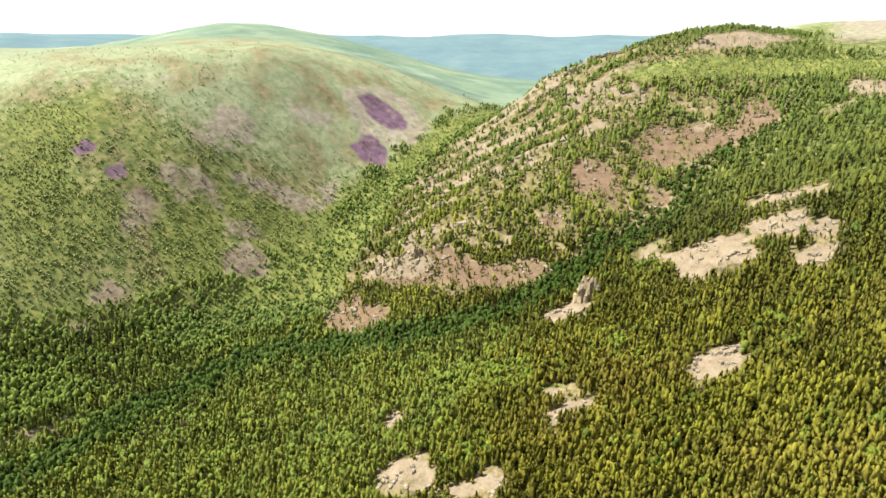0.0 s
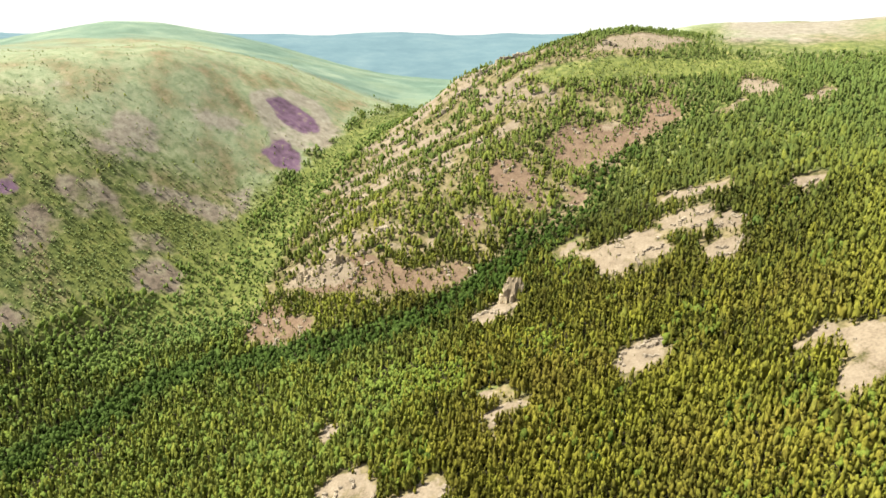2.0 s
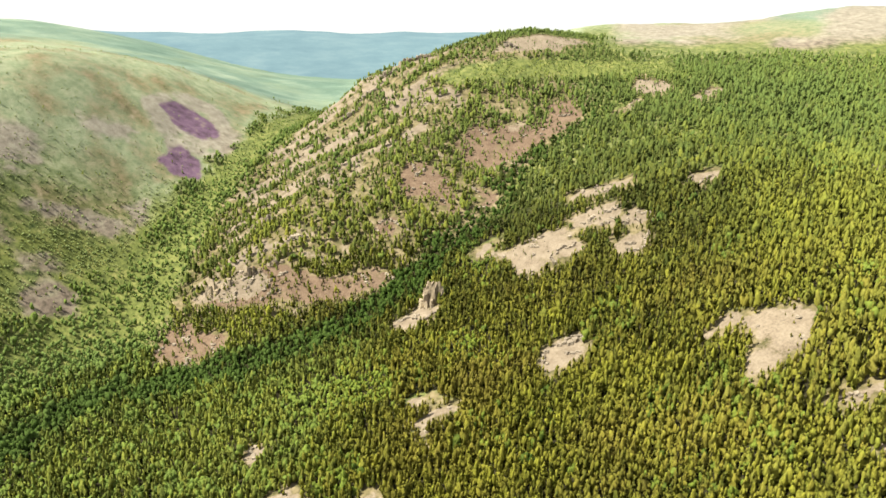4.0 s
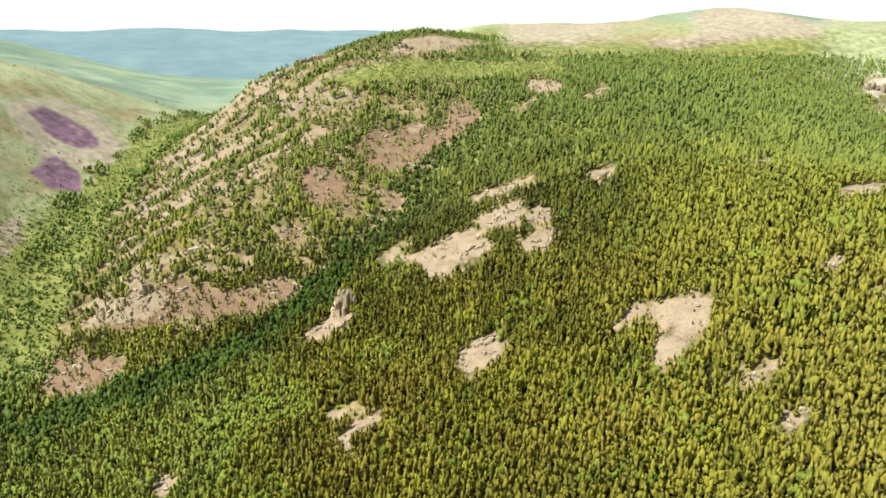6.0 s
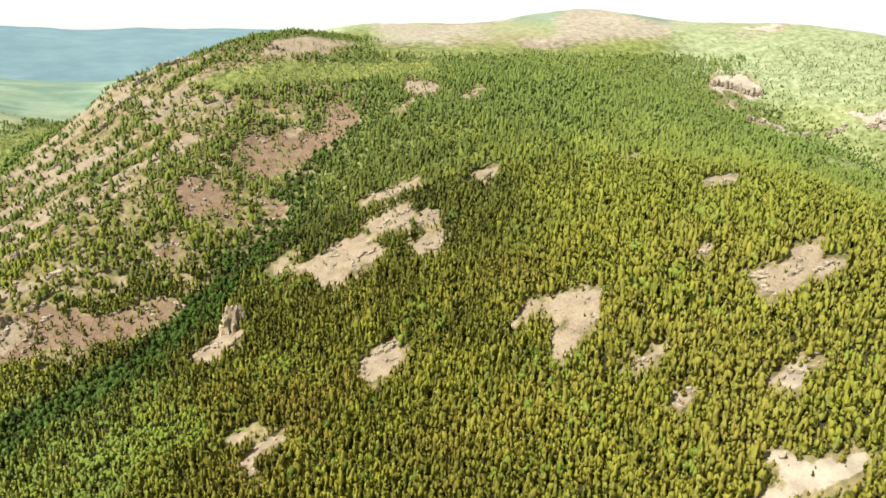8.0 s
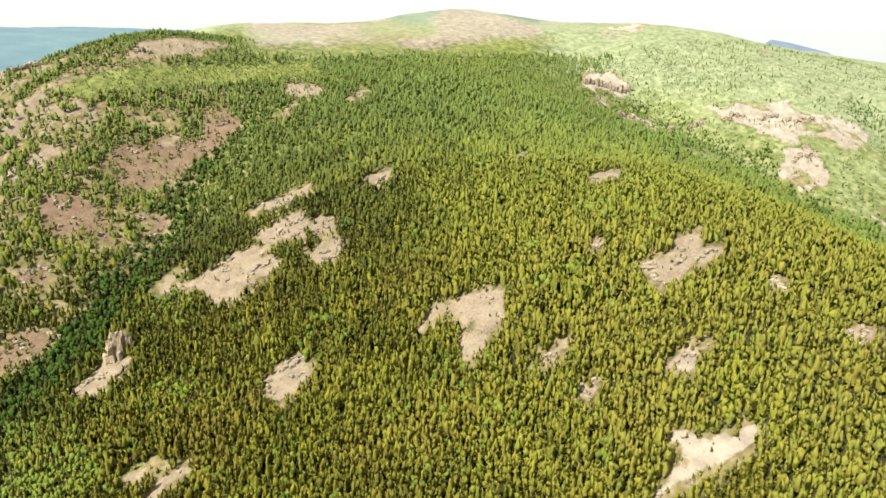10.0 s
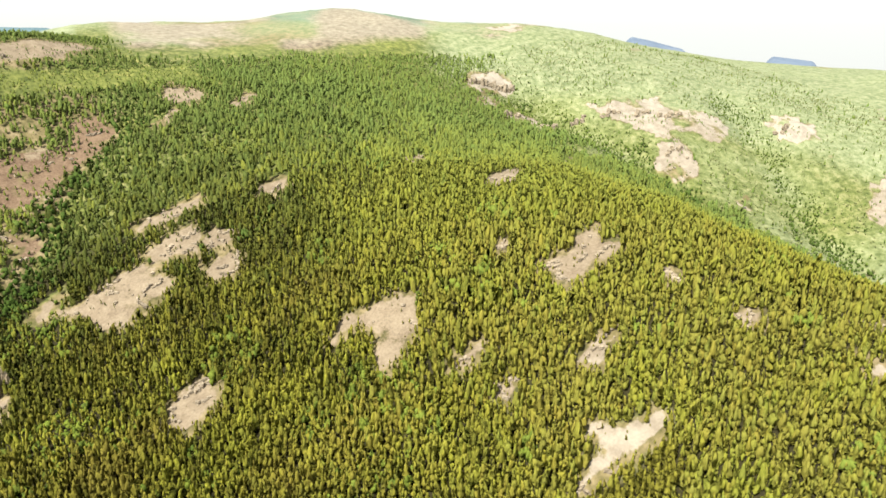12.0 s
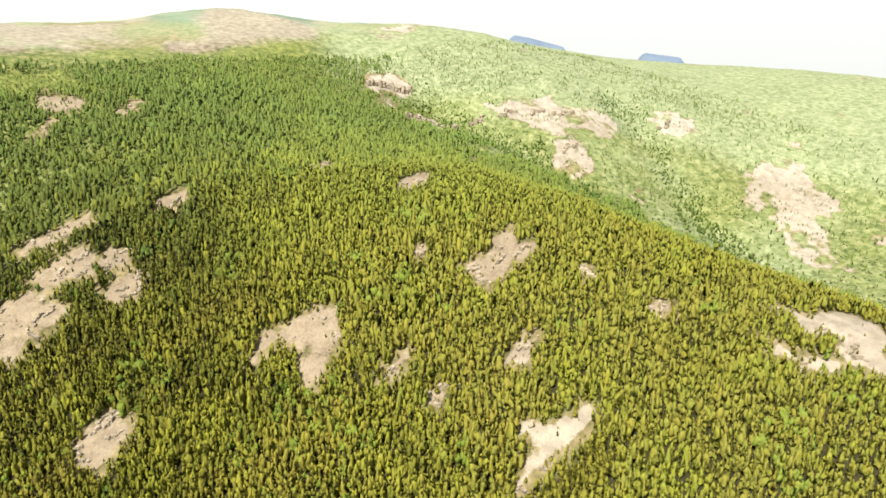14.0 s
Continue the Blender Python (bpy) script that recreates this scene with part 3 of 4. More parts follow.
    c["heath"] = np.maximum(c["heath"], 0.8 * step(rough(x, y, 130, 85), -0.5, 0.2) * step(y, 900, 960) * step(x, 0, 80) * step(-x, -700, -520))
    bare = np.clip(c["stone"] + 0.8 * c["scree"] + c["grass"] * 0.8 + c["violet"] * 0.7 + 0.5 * c["sand"], 0, 1)
    # tufts of bushes and small trees that hold on in the clearings
    far_off = np.hypot(x, y) > 600
    tuft = step(np.where(far_off, rough(x, y, 17, 68), rough(x, y, 7.5, 68)) + 0.3 * rough(x, y, 21, 69), np.where(far_off, -0.08, 0.28), np.where(far_off, 0.15, 0.5))
    tuft = np.maximum(tuft, spur * (1 - 0.75 * c["sand"]) * (1 - (0.25 + 0.35 * step(y, 560, 640)) * c["scree"]) * step(rough(x, y, 11, 83) + 0.4 * rough(x, y, 34, 84), 0.0, 0.25))
    mottle = rough(x, y, 13, 63) + 0.5 * rough(x, y, 30, 64)
    c["dry"] = np.maximum(c["dry"], np.maximum(np.maximum(c["stone"], c["scree"]) * 0.95, c["grass"] * (0.9 + 0.3 * mottle)))
    c["stone"] = c["stone"] * np.clip(0.80 - 0.42 * mottle, 0, 1)
    c["scree"] = c["scree"] * np.clip(0.9 - 0.6 * mottle + 0.3 * rough(x, y, 6, 70), 0, 1)
    c["dry"] = np.maximum(c["dry"], step(y, 925, 990) * step(head, 2, 9) * step(-head, -42, -30) * (0.42 + 0.4 * rough(x, y, 160, 81)))
    c["lush"] = np.clip(0.45 + 0.6 * c["grove"] + 0.5 * c["bush"] + 0.4 * vale_thicket + 0.5 * wide + 0.3 * gully - 0.5 * spur - 0.25 * west, 0, 1)
    thick = 1.0 - 0.12 * spur - 0.08 * spur_w - 0.05 * west - 0.1 * east - 0.2 * vale_thicket - 0.35 * vale_thicket * step(y, 600, 720) + 0.2 * west * step(-y, -520, -400)
    thick = thick * (1 - 0.18 * step(rough(x, y, 32, 51), 0.25, 0.65)) * (1 - 0.78 * c["heath"])
    clump = step(rough(x, y, 22, 53), -0.15, 0.3)
    open_land = np.clip(spur + west + east, 0, 1)
    thick = thick * (1 - open_land + open_land * (0.42 + 0.3 * west * (1 - step(away, 600, 720)) + 0.72 * clump))
    # trees are thinned and shortened towards the camera, so the clearings show in its view
    young = np.zeros(len(x))
    for down in (4.0, 8.0):
        d = np.hypot(x, y)
        above, _, _ = patched(x * (1 + down / d), y * (1 + down / d))
        young = np.maximum(young, np.clip(above["stone"] + above["scree"] * 0.7 + 0.6 * above["grass"], 0, 1))
    thick = thick * (1 - 0.45 * young)
    grove = 0.4 + 0.6 * step(rough(x, y, 34, 55) + 0.25 * rough(x, y, 110, 56) + 0.3 + 0.3 * step(-y, -700, -600), -0.15, 0.2)
    thick = thick * (1 - spur) + spur * grove
    thick = thick * (1 - spur_w * 0.8 * step(backs, -0.2, 0.4)) + 0.5 * spur_w * step(-backs, 0.1, 0.6)
    thick = np.maximum(thick * (1 - 0.68 * c["sand"]),  np.maximum(gully * 0.95, c["bush"] * (0.75 + 0.3 * clump)))
    thick = thick * (1 - np.where(spur + east > 0.5, 0.86, 0.965) * bare)
    thick = np.maximum(thick, np.where(c["scree"] > 0.3, 0.75, 0.55) * tuft * np.clip(bare, 0, 1))
    # trees line the furrows between the ribs
    thick = np.maximum(thick, spur_w * (1 - 0.45 * c["sand"]) * (0.06 + 0.75 * step(-backs + 0.45 * rough(x, y, 12, 79), 0.0, 0.45)))
    # the woods end on the far side of the hill, below the bare hump
    thick = thick * (1 - step(y + 14 * rough(x, y, 60, 80), 888, 915) * step(x, -10, 60))
    litter_shade = step(thick, 0.45, 0.85) * (1 - west * (0.45 + 0.55 * step(away, 560, 660))) * (1 - 0.6 * east) * (1 - 0.5 * spur) * (1 - vale_thicket) * (1 - step(away, 560, 680))
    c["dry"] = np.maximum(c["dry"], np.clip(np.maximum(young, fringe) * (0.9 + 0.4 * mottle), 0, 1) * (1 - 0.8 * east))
    litter_shade = np.maximum(litter_shade * (1 - 0.7 * fringe), 0.5 * west * (1 - step(away, 560, 740)) * (1 - c["heath"]) * (1 - c["violet"]))
    c.update(bank_shade=bank_shade, litter_shade=litter_shade, thick=thick, spur=spur, west=west, east=east, gully=gully, thicket=vale_thicket, young=young, bare=bare, foot=foot, tuft=tuft)
    return c


# ---- ground: one sheet to the horizon, finest where the camera passes ----
def spaced(inner, outer, fine, growth=1.14):
    lo, hi = inner
    mid = np.arange(lo, hi + fine, fine)

    def run(start, end):
        out, d, v = [], fine, start
        sign = 1 if end > start else -1
        while (end - v) * sign > 0:
            d *= growth
            v += sign * min(d, 90)
            out.append(v)
        return out

    return np.array(run(lo, outer[0])[::-1] + list(mid) + run(mid[-1], outer[1]))


gx, gy = spaced((-640, 900), (-4800, 4800), 4.4), spaced((150, 960), (-1500, 4800), 4.4)
mx, my = np.meshgrid(gx, gy)
px, py = mx.ravel(), my.ravel()
pz = height(px, py)
w = len(gx)
quad = (np.arange(len(gy) - 1)[:, None] * w + np.arange(w - 1)).ravel()
land = cover(px, py)
pz = pz + (land["stone"] + land["scree"]) * 0.9 * rough(px, py, 9, 61)
ground_me = sheet("ground", np.stack([px, py, pz], 1), np.stack([quad, quad + 1, quad + w + 1, quad + w], 1), GROUND, True)
tint(ground_me, "cover", np.stack([land["stone"], land["scree"], land["violet"]], 1))
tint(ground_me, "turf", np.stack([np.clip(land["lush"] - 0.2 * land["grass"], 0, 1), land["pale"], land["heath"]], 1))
tint(ground_me, "soil", np.stack([land["dry"], land["hazy_wood"], land["litter_shade"]], 1))
thing("ground", "rolling hills of turf, pale bare rock and reddish scree", "ground", kind="structure", data=ground_me)


def far_plateau(name, heading_from, heading_to, radius, top, seed, label, material, taper=4.0, fall=0.0):
    """A long wooded rise in the distance."""
    a = np.radians(np.linspace(heading_from, heading_to, 160))
    rows = []
    for d, share in ((0, 0.0), (130, 0.35), (300, 0.75), (480, 0.95), (700, 1.0), (900, 0.7)):
        r = radius + d
        crest = top - fall * (a - a[0]) / (a[-1] - a[0])
        z = -60 + (crest + 60) * share * (1 + 0.03 * rough(np.degrees(a) * 1.0, np.full(len(a), d / 200), 6, seed, 4))
        ends = np.clip(np.minimum(a - a[0], a[-1] - a) / np.radians(taper), 0, 1)
        z = -60 + (z + 60) * step(ends, 0, 1)
        rows.append(np.stack([r * np.sin(a), r * np.cos(a), z], 1))
    v = np.concatenate(rows)
    q = (np.arange(len(rows) - 1)[:, None] * 160 + np.arange(159)).ravel()
    thing(name, label, "backdrop", kind="structure", data=sheet(name, v, np.stack([q, q + 160, q + 161, q + 1], 1), material, True))


far_plateau("backdrop", -80, 8, 1400, 320, 3, "long wooded plateau with blue-green far haze painted in", FAR, 9.0, 6.0)
far_plateau("backdrop", 40.4, 50.4, 2500, 312, 5, "wooded ridge with dark blue far haze painted in", FAR_BLUE, 3.2, 132.0)
far_plateau("backdrop", 51.6, 58.8, 3000, 200, 7, "wooded ridge with dark blue far haze painted in", FAR_BLUE, 2.4, 62.0)

# ---- trees ----
rng = np.random.default_rng(7)


def needle_crown(rings, sides, tufts):
    """A ragged pine crown one metre high: a knobbly, round-shouldered spindle with sprays that point up and out."""
    v, f = [(rng.normal(0, 0.02), rng.normal(0, 0.02), 1.0)], []
    slant = rng.normal(0, 0.03, 2)

    def girth(t):
        return 0.19 * min(1.0, 0.12 + 1.15 * t ** 0.8) * (1 - 0.45 * max(0.0, t - 0.72) / 0.28)

    for k in range(rings):
        t = (k + 0.6) / rings
        z, r = 1.0 - 0.9 * t, girth(t)
        a0 = rng.uniform(0, 6.28)
        for s in range(sides):
            a = a0 + (s + rng.normal(0, 0.14)) * 6.283 / sides
            rr = r * rng.uniform(0.42, 1.5)
            v.append((rr * math.cos(a) + slant[0] * t, rr * math.sin(a) + slant[1] * t, z + rng.normal(0, 0.3 / rings)))
        for s in range(sides):
            n = (s + 1) % sides
            if k == 0:
                f.append((0, 1 + s, 1 + n))
            else:
                p, q = 1 + (k - 1) * sides, 1 + k * sides
                f += [(p + s, q + s, q + n), (p + s, q + n, p + n)]
    for _ in range(tufts):
        t, a = rng.uniform(0.08, 0.95), rng.uniform(0, 6.28)
        z, r = 1.0 - 0.88 * t, girth(t)
        c, s = math.cos(a), math.sin(a)
        n = len(v)
        w = rng.uniform(0.02, 0.035)
        v += [(0.75 * r * c - w * s, 0.75 * r * s + w * c, z - 0.05), (0.75 * r * c + w * s, 0.75 * r * s - w * c, z - 0.06),
              (1.3 * r * c, 1.3 * r * s, z + rng.uniform(0.02, 0.12))]
        f.append((n, n + 1, n + 2))
    return np.array(v), np.array(f)


def ball():
    g = (1 + 5 ** 0.5) / 2
    v = np.array([(-1, g, 0), (1, g, 0), (-1, -g, 0), (1, -g, 0), (0, -1, g), (0, 1, g), (0, -1, -g), (0, 1, -g), (g, 0, -1), (g, 0, 1), (-g, 0, -1), (-g, 0, 1)])
    f = np.array([(0, 11, 5), (0, 5, 1), (0, 1, 7), (0, 7, 10), (0, 10, 11), (1, 5, 9), (5, 11, 4), (11, 10, 2), (10, 7, 6), (7, 1, 8),
                  (3, 9, 4), (3, 4, 2), (3, 2, 6), (3, 6, 8), (3, 8, 9), (4, 9, 5), (2, 4, 11), (6, 2, 10), (8, 6, 7), (9, 8, 1)])
    return v / np.linalg.norm(v, axis=1, keepdims=True), f


def leafy_crown(clumps, tufts, wide=0.26):
    """A broadleaf crown one metre high: uneven, upright clumps with sprays between them."""
    v, f = [], []
    for k in range(clumps):
        bv, bf = ball()
        t = (k + 0.5) / clumps
        c = np.array([rng.normal(0, 0.42 * wide), rng.normal(0, 0.42 * wide), 0.3 + 0.42 * t])
        r = wide * (1.0 - 0.5 * t) * rng.uniform(0.75, 1.1)
        bv = bv * rng.uniform(0.4, 1.5, (12, 1)) * np.array([r, r, max(1.7 * r, 0.3)]) + c
        f += (bf + len(v)).tolist()
        v += bv.tolist()
    for _ in range(tufts):
        a, t = rng.uniform(0, 6.28), rng.uniform(0, 1)
        z, r, c, s = 0.2 + 0.7 * t, wide * math.sin(math.pi * (0.25 + 0.65 * t)), math.cos(a), math.sin(a)
        n = len(v)
        v += [(0.6 * r * c - 0.04 * s, 0.6 * r * s + 0.04 * c, z - 0.04), (0.6 * r * c + 0.04 * s, 0.6 * r * s - 0.04 * c, z - 0.04), (1.3 * r * c, 1.3 * r * s, z + 0.08)]
        f.append((n, n + 1, n + 2))
    return np.array(v), np.array(f)


def plant(name, forms, x, y, z, size, width, tone, material, label, category):
    """All plants of a wood in one mesh: each a turned and scaled take of one of the forms."""
    vs, fs, cs, base = [], [], [], 0
    pick = rng.integers(0, len(forms), len(x))
    for k, (fv, ff) in enumerate(forms):
        i = np.nonzero(pick == k)[0]
        if not len(i):
            continue
        a = rng.uniform(0, 6.283, len(i))
        ca, sa = np.cos(a)[:, None], np.sin(a)[:, None]
        sx, sz = (size[i] * width[i])[:, None], size[i][:, None]
        lx, ly = rng.normal(0, 0.04, (len(i), 1)), rng.normal(0, 0.04, (len(i), 1))
        vx = (fv[:, 0] * ca - fv[:, 1] * sa) * sx + x[i][:, None] + lx * fv[:, 2] * sz
        vy = (fv[:, 0] * sa + fv[:, 1] * ca) * sx + y[i][:, None] + ly * fv[:, 2] * sz
        vz = fv[:, 2] * sz + z[i][:, None]
        vs.append(np.stack([vx, vy, vz], -1).reshape(-1, 3))
        fs.append((ff[None] + (base + np.arange(len(i)) * len(fv))[:, None, None]).reshape(-1, 3))
        cs.append(np.repeat(tone[i], len(fv), 0))
        base += len(i) * len(fv)
    me = sheet(name, np.concatenate(vs), np.concatenate(fs), material, True)
    tint(me, "tone", np.concatenate(cs))
    return thing(name, label, category, kind="stuff", data=me)


def scatter(x0, x1, y0, y1, gap):
    """Places about gap metres apart, never in rows."""
    nx, ny = int((x1 - x0) / gap), int((y1 - y0) / gap)
    i, j = np.meshgrid(np.arange(nx), np.arange(ny))
    x = x0 + (i.ravel() + rng.uniform(0, 1, nx * ny) + 0.5 * (j.ravel() % 2)) * gap
    y = y0 + (j.ravel() + rng.uniform(0, 1, nx * ny)) * gap
    return x, y


def in_view(x, y, margin=3.0):
    """The wedge of country that the flight overlooks."""
    h = np.degrees(np.arctan2(x, y))
    return (h > -64 - margin) & (h < 86 + margin) & (np.hypot(x, y) > 215)


def tones(x, y, seed, yellow, pale=0.0, shift=0.0):
    t = np.clip(0.57 + shift + 0.36 * rough(x, y, 55, seed) + 0.3 * rough(x, y, 17, seed + 2) + rng.normal(0, 0.15, len(x)), 0, 1)
    yl = np.clip(yellow * (1 + 1.1 * rough(x, y, 38, seed + 5) + rng.normal(0, 0.4, len(x))), 0, 1)
    return np.stack([t, yl, np.clip(pale + rng.normal(0, 0.08, len(x)), 0, 1) * (np.asarray(pale) > 0)], 1)


NEAR_PINES = [needle_crown(4, 5, 11) for _ in range(20)]
MID_PINES = [needle_crown(3, 4, 6) for _ in range(14)]
FAR_PINES = [needle_crown(2, 4, 3) for _ in range(10)]
NEAR_LEAFY = [leafy_crown(3, 10, 0.22) for _ in range(12)]
MID_LEAFY = [leafy_crown(2, 5) for _ in range(10)]
FAR_LEAFY = [leafy_crown(1, 4, 0.3) for _ in range(10)]
BUSHES = [leafy_crown(2, 4, 0.27) for _ in range(8)]
FAR_BUSHES = [leafy_crown(1, 3, 0.3) for _ in range(10)]

tx, ty = scatter(-900, 1000, 20, 1000, 2.82)
k = in_view(tx, ty)
tx, ty = tx[k], ty[k]
tc = cover(tx, ty)
dist = np.hypot(tx, ty)
keep = rng.uniform(0, 1, len(tx)) < tc["thick"] * np.where(dist > 600, 0.6, 1.0) * np.where(tc["west"] > 0.5, np.where(dist > 640, 0.75 - 0.63 * step(dist, 720, 900) + 0.6 * tc["bush"], 1.0), 1.0) * np.where(tc["east"] > 0.5, 0.36 + 0.5 * np.maximum(tc["gully"], step(rough(tx, ty, 70, 76), 0.0, 0.4)), 1.0)
tx, ty, dist = tx[keep], ty[keep], dist[keep]
tc = {k: v[keep] for k, v in tc.items()}
tz = height(tx, ty) - 0.2
leafy = (rng.uniform(0, 1, len(tx)) < np.clip(0.75 * tc["gully"] + 0.8 * tc["thicket"] + 0.22 * tc["foot"] + 0.4 * tc["grove"] + 0.22 * step(rough(tx, ty, 40, 71), 0.2, 0.5) + 0.95 * tc["west"] + 0.75 * tc["east"] * (1 - 0.85 * tc["tuft"] * (tc["bare"] > 0.3)) + 0.9 * tc["bush"] + tc["spur"] * (0.1 * tc["tuft"] + 0.4 * step(rough(tx, ty, 60, 73), 0.05, 0.35) - 0.2), 0, 1))
bushy = leafy & ((tc["west"] + tc["east"]) > 0.5) & ((tc["gully"] < 0.5) | (tc["west"] > 0.5))
size = np.clip(rng.normal(9.3, 2.1, len(tx)), 3.5, 15) * (1 + 0.18 * rough(tx, ty, 35, 75)) * np.where(tc["spur"] > 0.5, 0.95, 1) * (1 - 0.55 * tc["young"]) * np.where((tc["bare"] > 0.5) & (dist < 560), 0.62, 1) * np.where((tc["east"] > 0.5) & (tc["bare"] > 0.3), 1.5, 1) * np.where(tc["thicket"] > 0.5, np.where(ty > 660, 0.5, 0.75), 1) * np.where((tc["grove"] > 0.5) & (ty > 780), 0.6, 1) * (1 - 0.25 * tc["grove"]) * np.where(tc["west"] + tc["east"] > 0.5, 0.72, 1) * np.where((tc["west"] > 0.5) & (dist > 760), 0.7, 1) * (1 - 0.15 * step(dist, 450, 700)) * (1 - 0.3 * step(dist, 780, 920))
wide = rng.uniform(0.72, 1.1, len(tx)) * (1 + 0.12 * tc["spur"])
near, mid = dist < 400, (dist >= 400) & (dist < 600)
# the trees that the camera passes nearest stand as single trees
single = ~leafy & (tx > 150) & (tx < 216) & (ty > 214) & (ty < 268)
single &= np.cumsum(single) <= 160
lone = ~leafy & ~single & (tc["bare"] > 0.55) & (dist < 660) & (tc["east"] < 0.5)
lone &= np.cumsum(lone) <= 135


def wood(name, mask, forms, scale, material, yellow, label, category, seed, broad=1.0):
    if not mask.any():
        return
    x, y, d, c = tx[mask], ty[mask], dist[mask], {k: v[mask] for k, v in tc.items()}
    # sunlight is painted as brighter, yellower tones on the eastern shoulder; haze as paler, greener far woods
    painted_sun, high = step(x, 0, 290) * (1 - step(d, 480, 800)), step(d, 420, 850) * (0.72 + 0.28 * step(x, 0, 250))
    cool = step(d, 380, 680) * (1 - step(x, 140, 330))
    shift = -0.62 * c["gully"] - 0.34 * cool * (1 - c["west"]) * (1 - c["spur"]) - 0.22 * c["bank_shade"] * (1 - c["spur"]) * (1 - 0.6 * high) + (0.32 * c["thicket"] + 0.4 * c["foot"]) * (1 - c["gully"]) + 0.3 * c["west"] + 0.15 * c["bush"] - 0.06 * c["spur"] + 0.85 * painted_sun - 0.15 + 0.33 * c["grove"] + 0.35 * c["east"] * (1 - 0.9 * c["bare"])
    warm = (0.85 * yellow + 0.45 * painted_sun * (1 - step(d, 330, 600)) * (yellow > 0.3)) * (1 - c["gully"]) * (1 - 0.65 * high) * (1 - 0.6 * c["foot"]) * (1 - 0.6 * cool) * (1 - 0.4 * c["bank_shade"])
    # high grows with distance, and puts haze into the tones of far woods
    pale = np.clip(0.78 * high + 0.35 * c["thicket"] + 0.4 * c["foot"] + 0.25 * painted_sun + 0.6 * c["east"], 0, 0.92) * (1 - 0.65 * c["gully"])
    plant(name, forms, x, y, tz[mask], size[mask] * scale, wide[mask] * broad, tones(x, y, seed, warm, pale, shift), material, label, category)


pine = ~leafy & ~single & ~lone
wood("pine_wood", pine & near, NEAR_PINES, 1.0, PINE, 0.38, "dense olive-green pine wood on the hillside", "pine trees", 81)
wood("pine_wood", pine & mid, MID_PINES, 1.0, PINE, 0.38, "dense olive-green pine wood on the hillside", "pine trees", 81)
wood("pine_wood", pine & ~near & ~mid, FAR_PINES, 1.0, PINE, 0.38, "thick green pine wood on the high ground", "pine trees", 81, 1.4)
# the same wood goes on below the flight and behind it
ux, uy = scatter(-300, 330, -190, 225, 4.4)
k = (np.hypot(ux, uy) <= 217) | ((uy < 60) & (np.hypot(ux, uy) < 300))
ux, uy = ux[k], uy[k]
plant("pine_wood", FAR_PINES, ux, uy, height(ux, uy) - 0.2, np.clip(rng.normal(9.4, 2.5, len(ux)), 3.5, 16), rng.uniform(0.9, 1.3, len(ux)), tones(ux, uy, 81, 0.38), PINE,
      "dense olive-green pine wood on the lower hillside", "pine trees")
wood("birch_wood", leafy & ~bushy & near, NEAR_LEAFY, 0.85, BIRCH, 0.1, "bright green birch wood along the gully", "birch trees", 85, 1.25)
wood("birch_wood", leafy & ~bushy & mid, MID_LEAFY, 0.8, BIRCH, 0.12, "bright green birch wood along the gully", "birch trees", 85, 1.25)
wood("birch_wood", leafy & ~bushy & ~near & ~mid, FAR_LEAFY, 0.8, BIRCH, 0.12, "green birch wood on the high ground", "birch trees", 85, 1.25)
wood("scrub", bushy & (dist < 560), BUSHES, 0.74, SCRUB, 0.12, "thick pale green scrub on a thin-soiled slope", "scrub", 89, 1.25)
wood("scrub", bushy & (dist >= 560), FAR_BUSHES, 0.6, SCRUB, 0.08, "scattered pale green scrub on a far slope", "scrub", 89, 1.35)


# ---- single trees, rocks and boulders ----
def part(name, me, parent, label=""):
    ob = new(name, me)
    ob.parent = parent
    return tagged(ob, label)


def trunk_with_limbs():
    v, f = [], []

    def rod(p, q, r0, r1, sides):
        p, q = Vector(p), Vector(q)
        ax = (q - p).normalized()
        u = ax.orthogonal().normalized()
        w_ = ax.cross(u)
        base = len(v)
        for c, r in ((p, r0), (q, r1)):
            for s in range(sides):
                an = s * 2 * math.pi / sides
                v.append(tuple(c + r * (math.cos(an) * u + math.sin(an) * w_)))
        for s in range(sides):
            n = (s + 1) % sides
            f.extend([(base + s, base + n, base + sides + n), (base + s, base + sides + n, base + sides + s)])

    rod((0, 0, -0.06), (0.004, 0, 0.5), 0.020, 0.012, 7)
    rod((0.004, 0, 0.5), (0, 0, 0.94), 0.012, 0.002, 7)
    for k in range(9):
        z, an = 0.2 + 0.075 * k, k * 2.4
        r = 0.16 * math.sin(math.pi * (0.3 + 0.06 * k))
        rod((0, 0, z), (r * math.cos(an), r * math.sin(an), z + 0.05), 0.006, 0.002, 4)
    return np.array(v), np.array(f)


def pine_tree(k, group, labels):
    tree = thing("pine_tree", labels[k % 3], "pine tree", group)
    tv, tf = trunk_with_limbs()
    part("trunk", sheet("trunk", tv, tf, BARK, True), tree, "reddish-brown bark")
    cv, cf = needle_crown(8, 7, 40)
    me = sheet("crown", cv, cf, PINE, True)
    tone = np.tile(((0.6, 0.45, 0.0), (0.9, 0.5, 0.0), (0.35, 0.38, 0.0))[k % 3], (len(cv), 1)) + rng.normal(0, 0.08, (len(cv), 1))
    tint(me, "tone", np.clip(tone, 0, 1))
    part("crown", me, tree)
    return tree


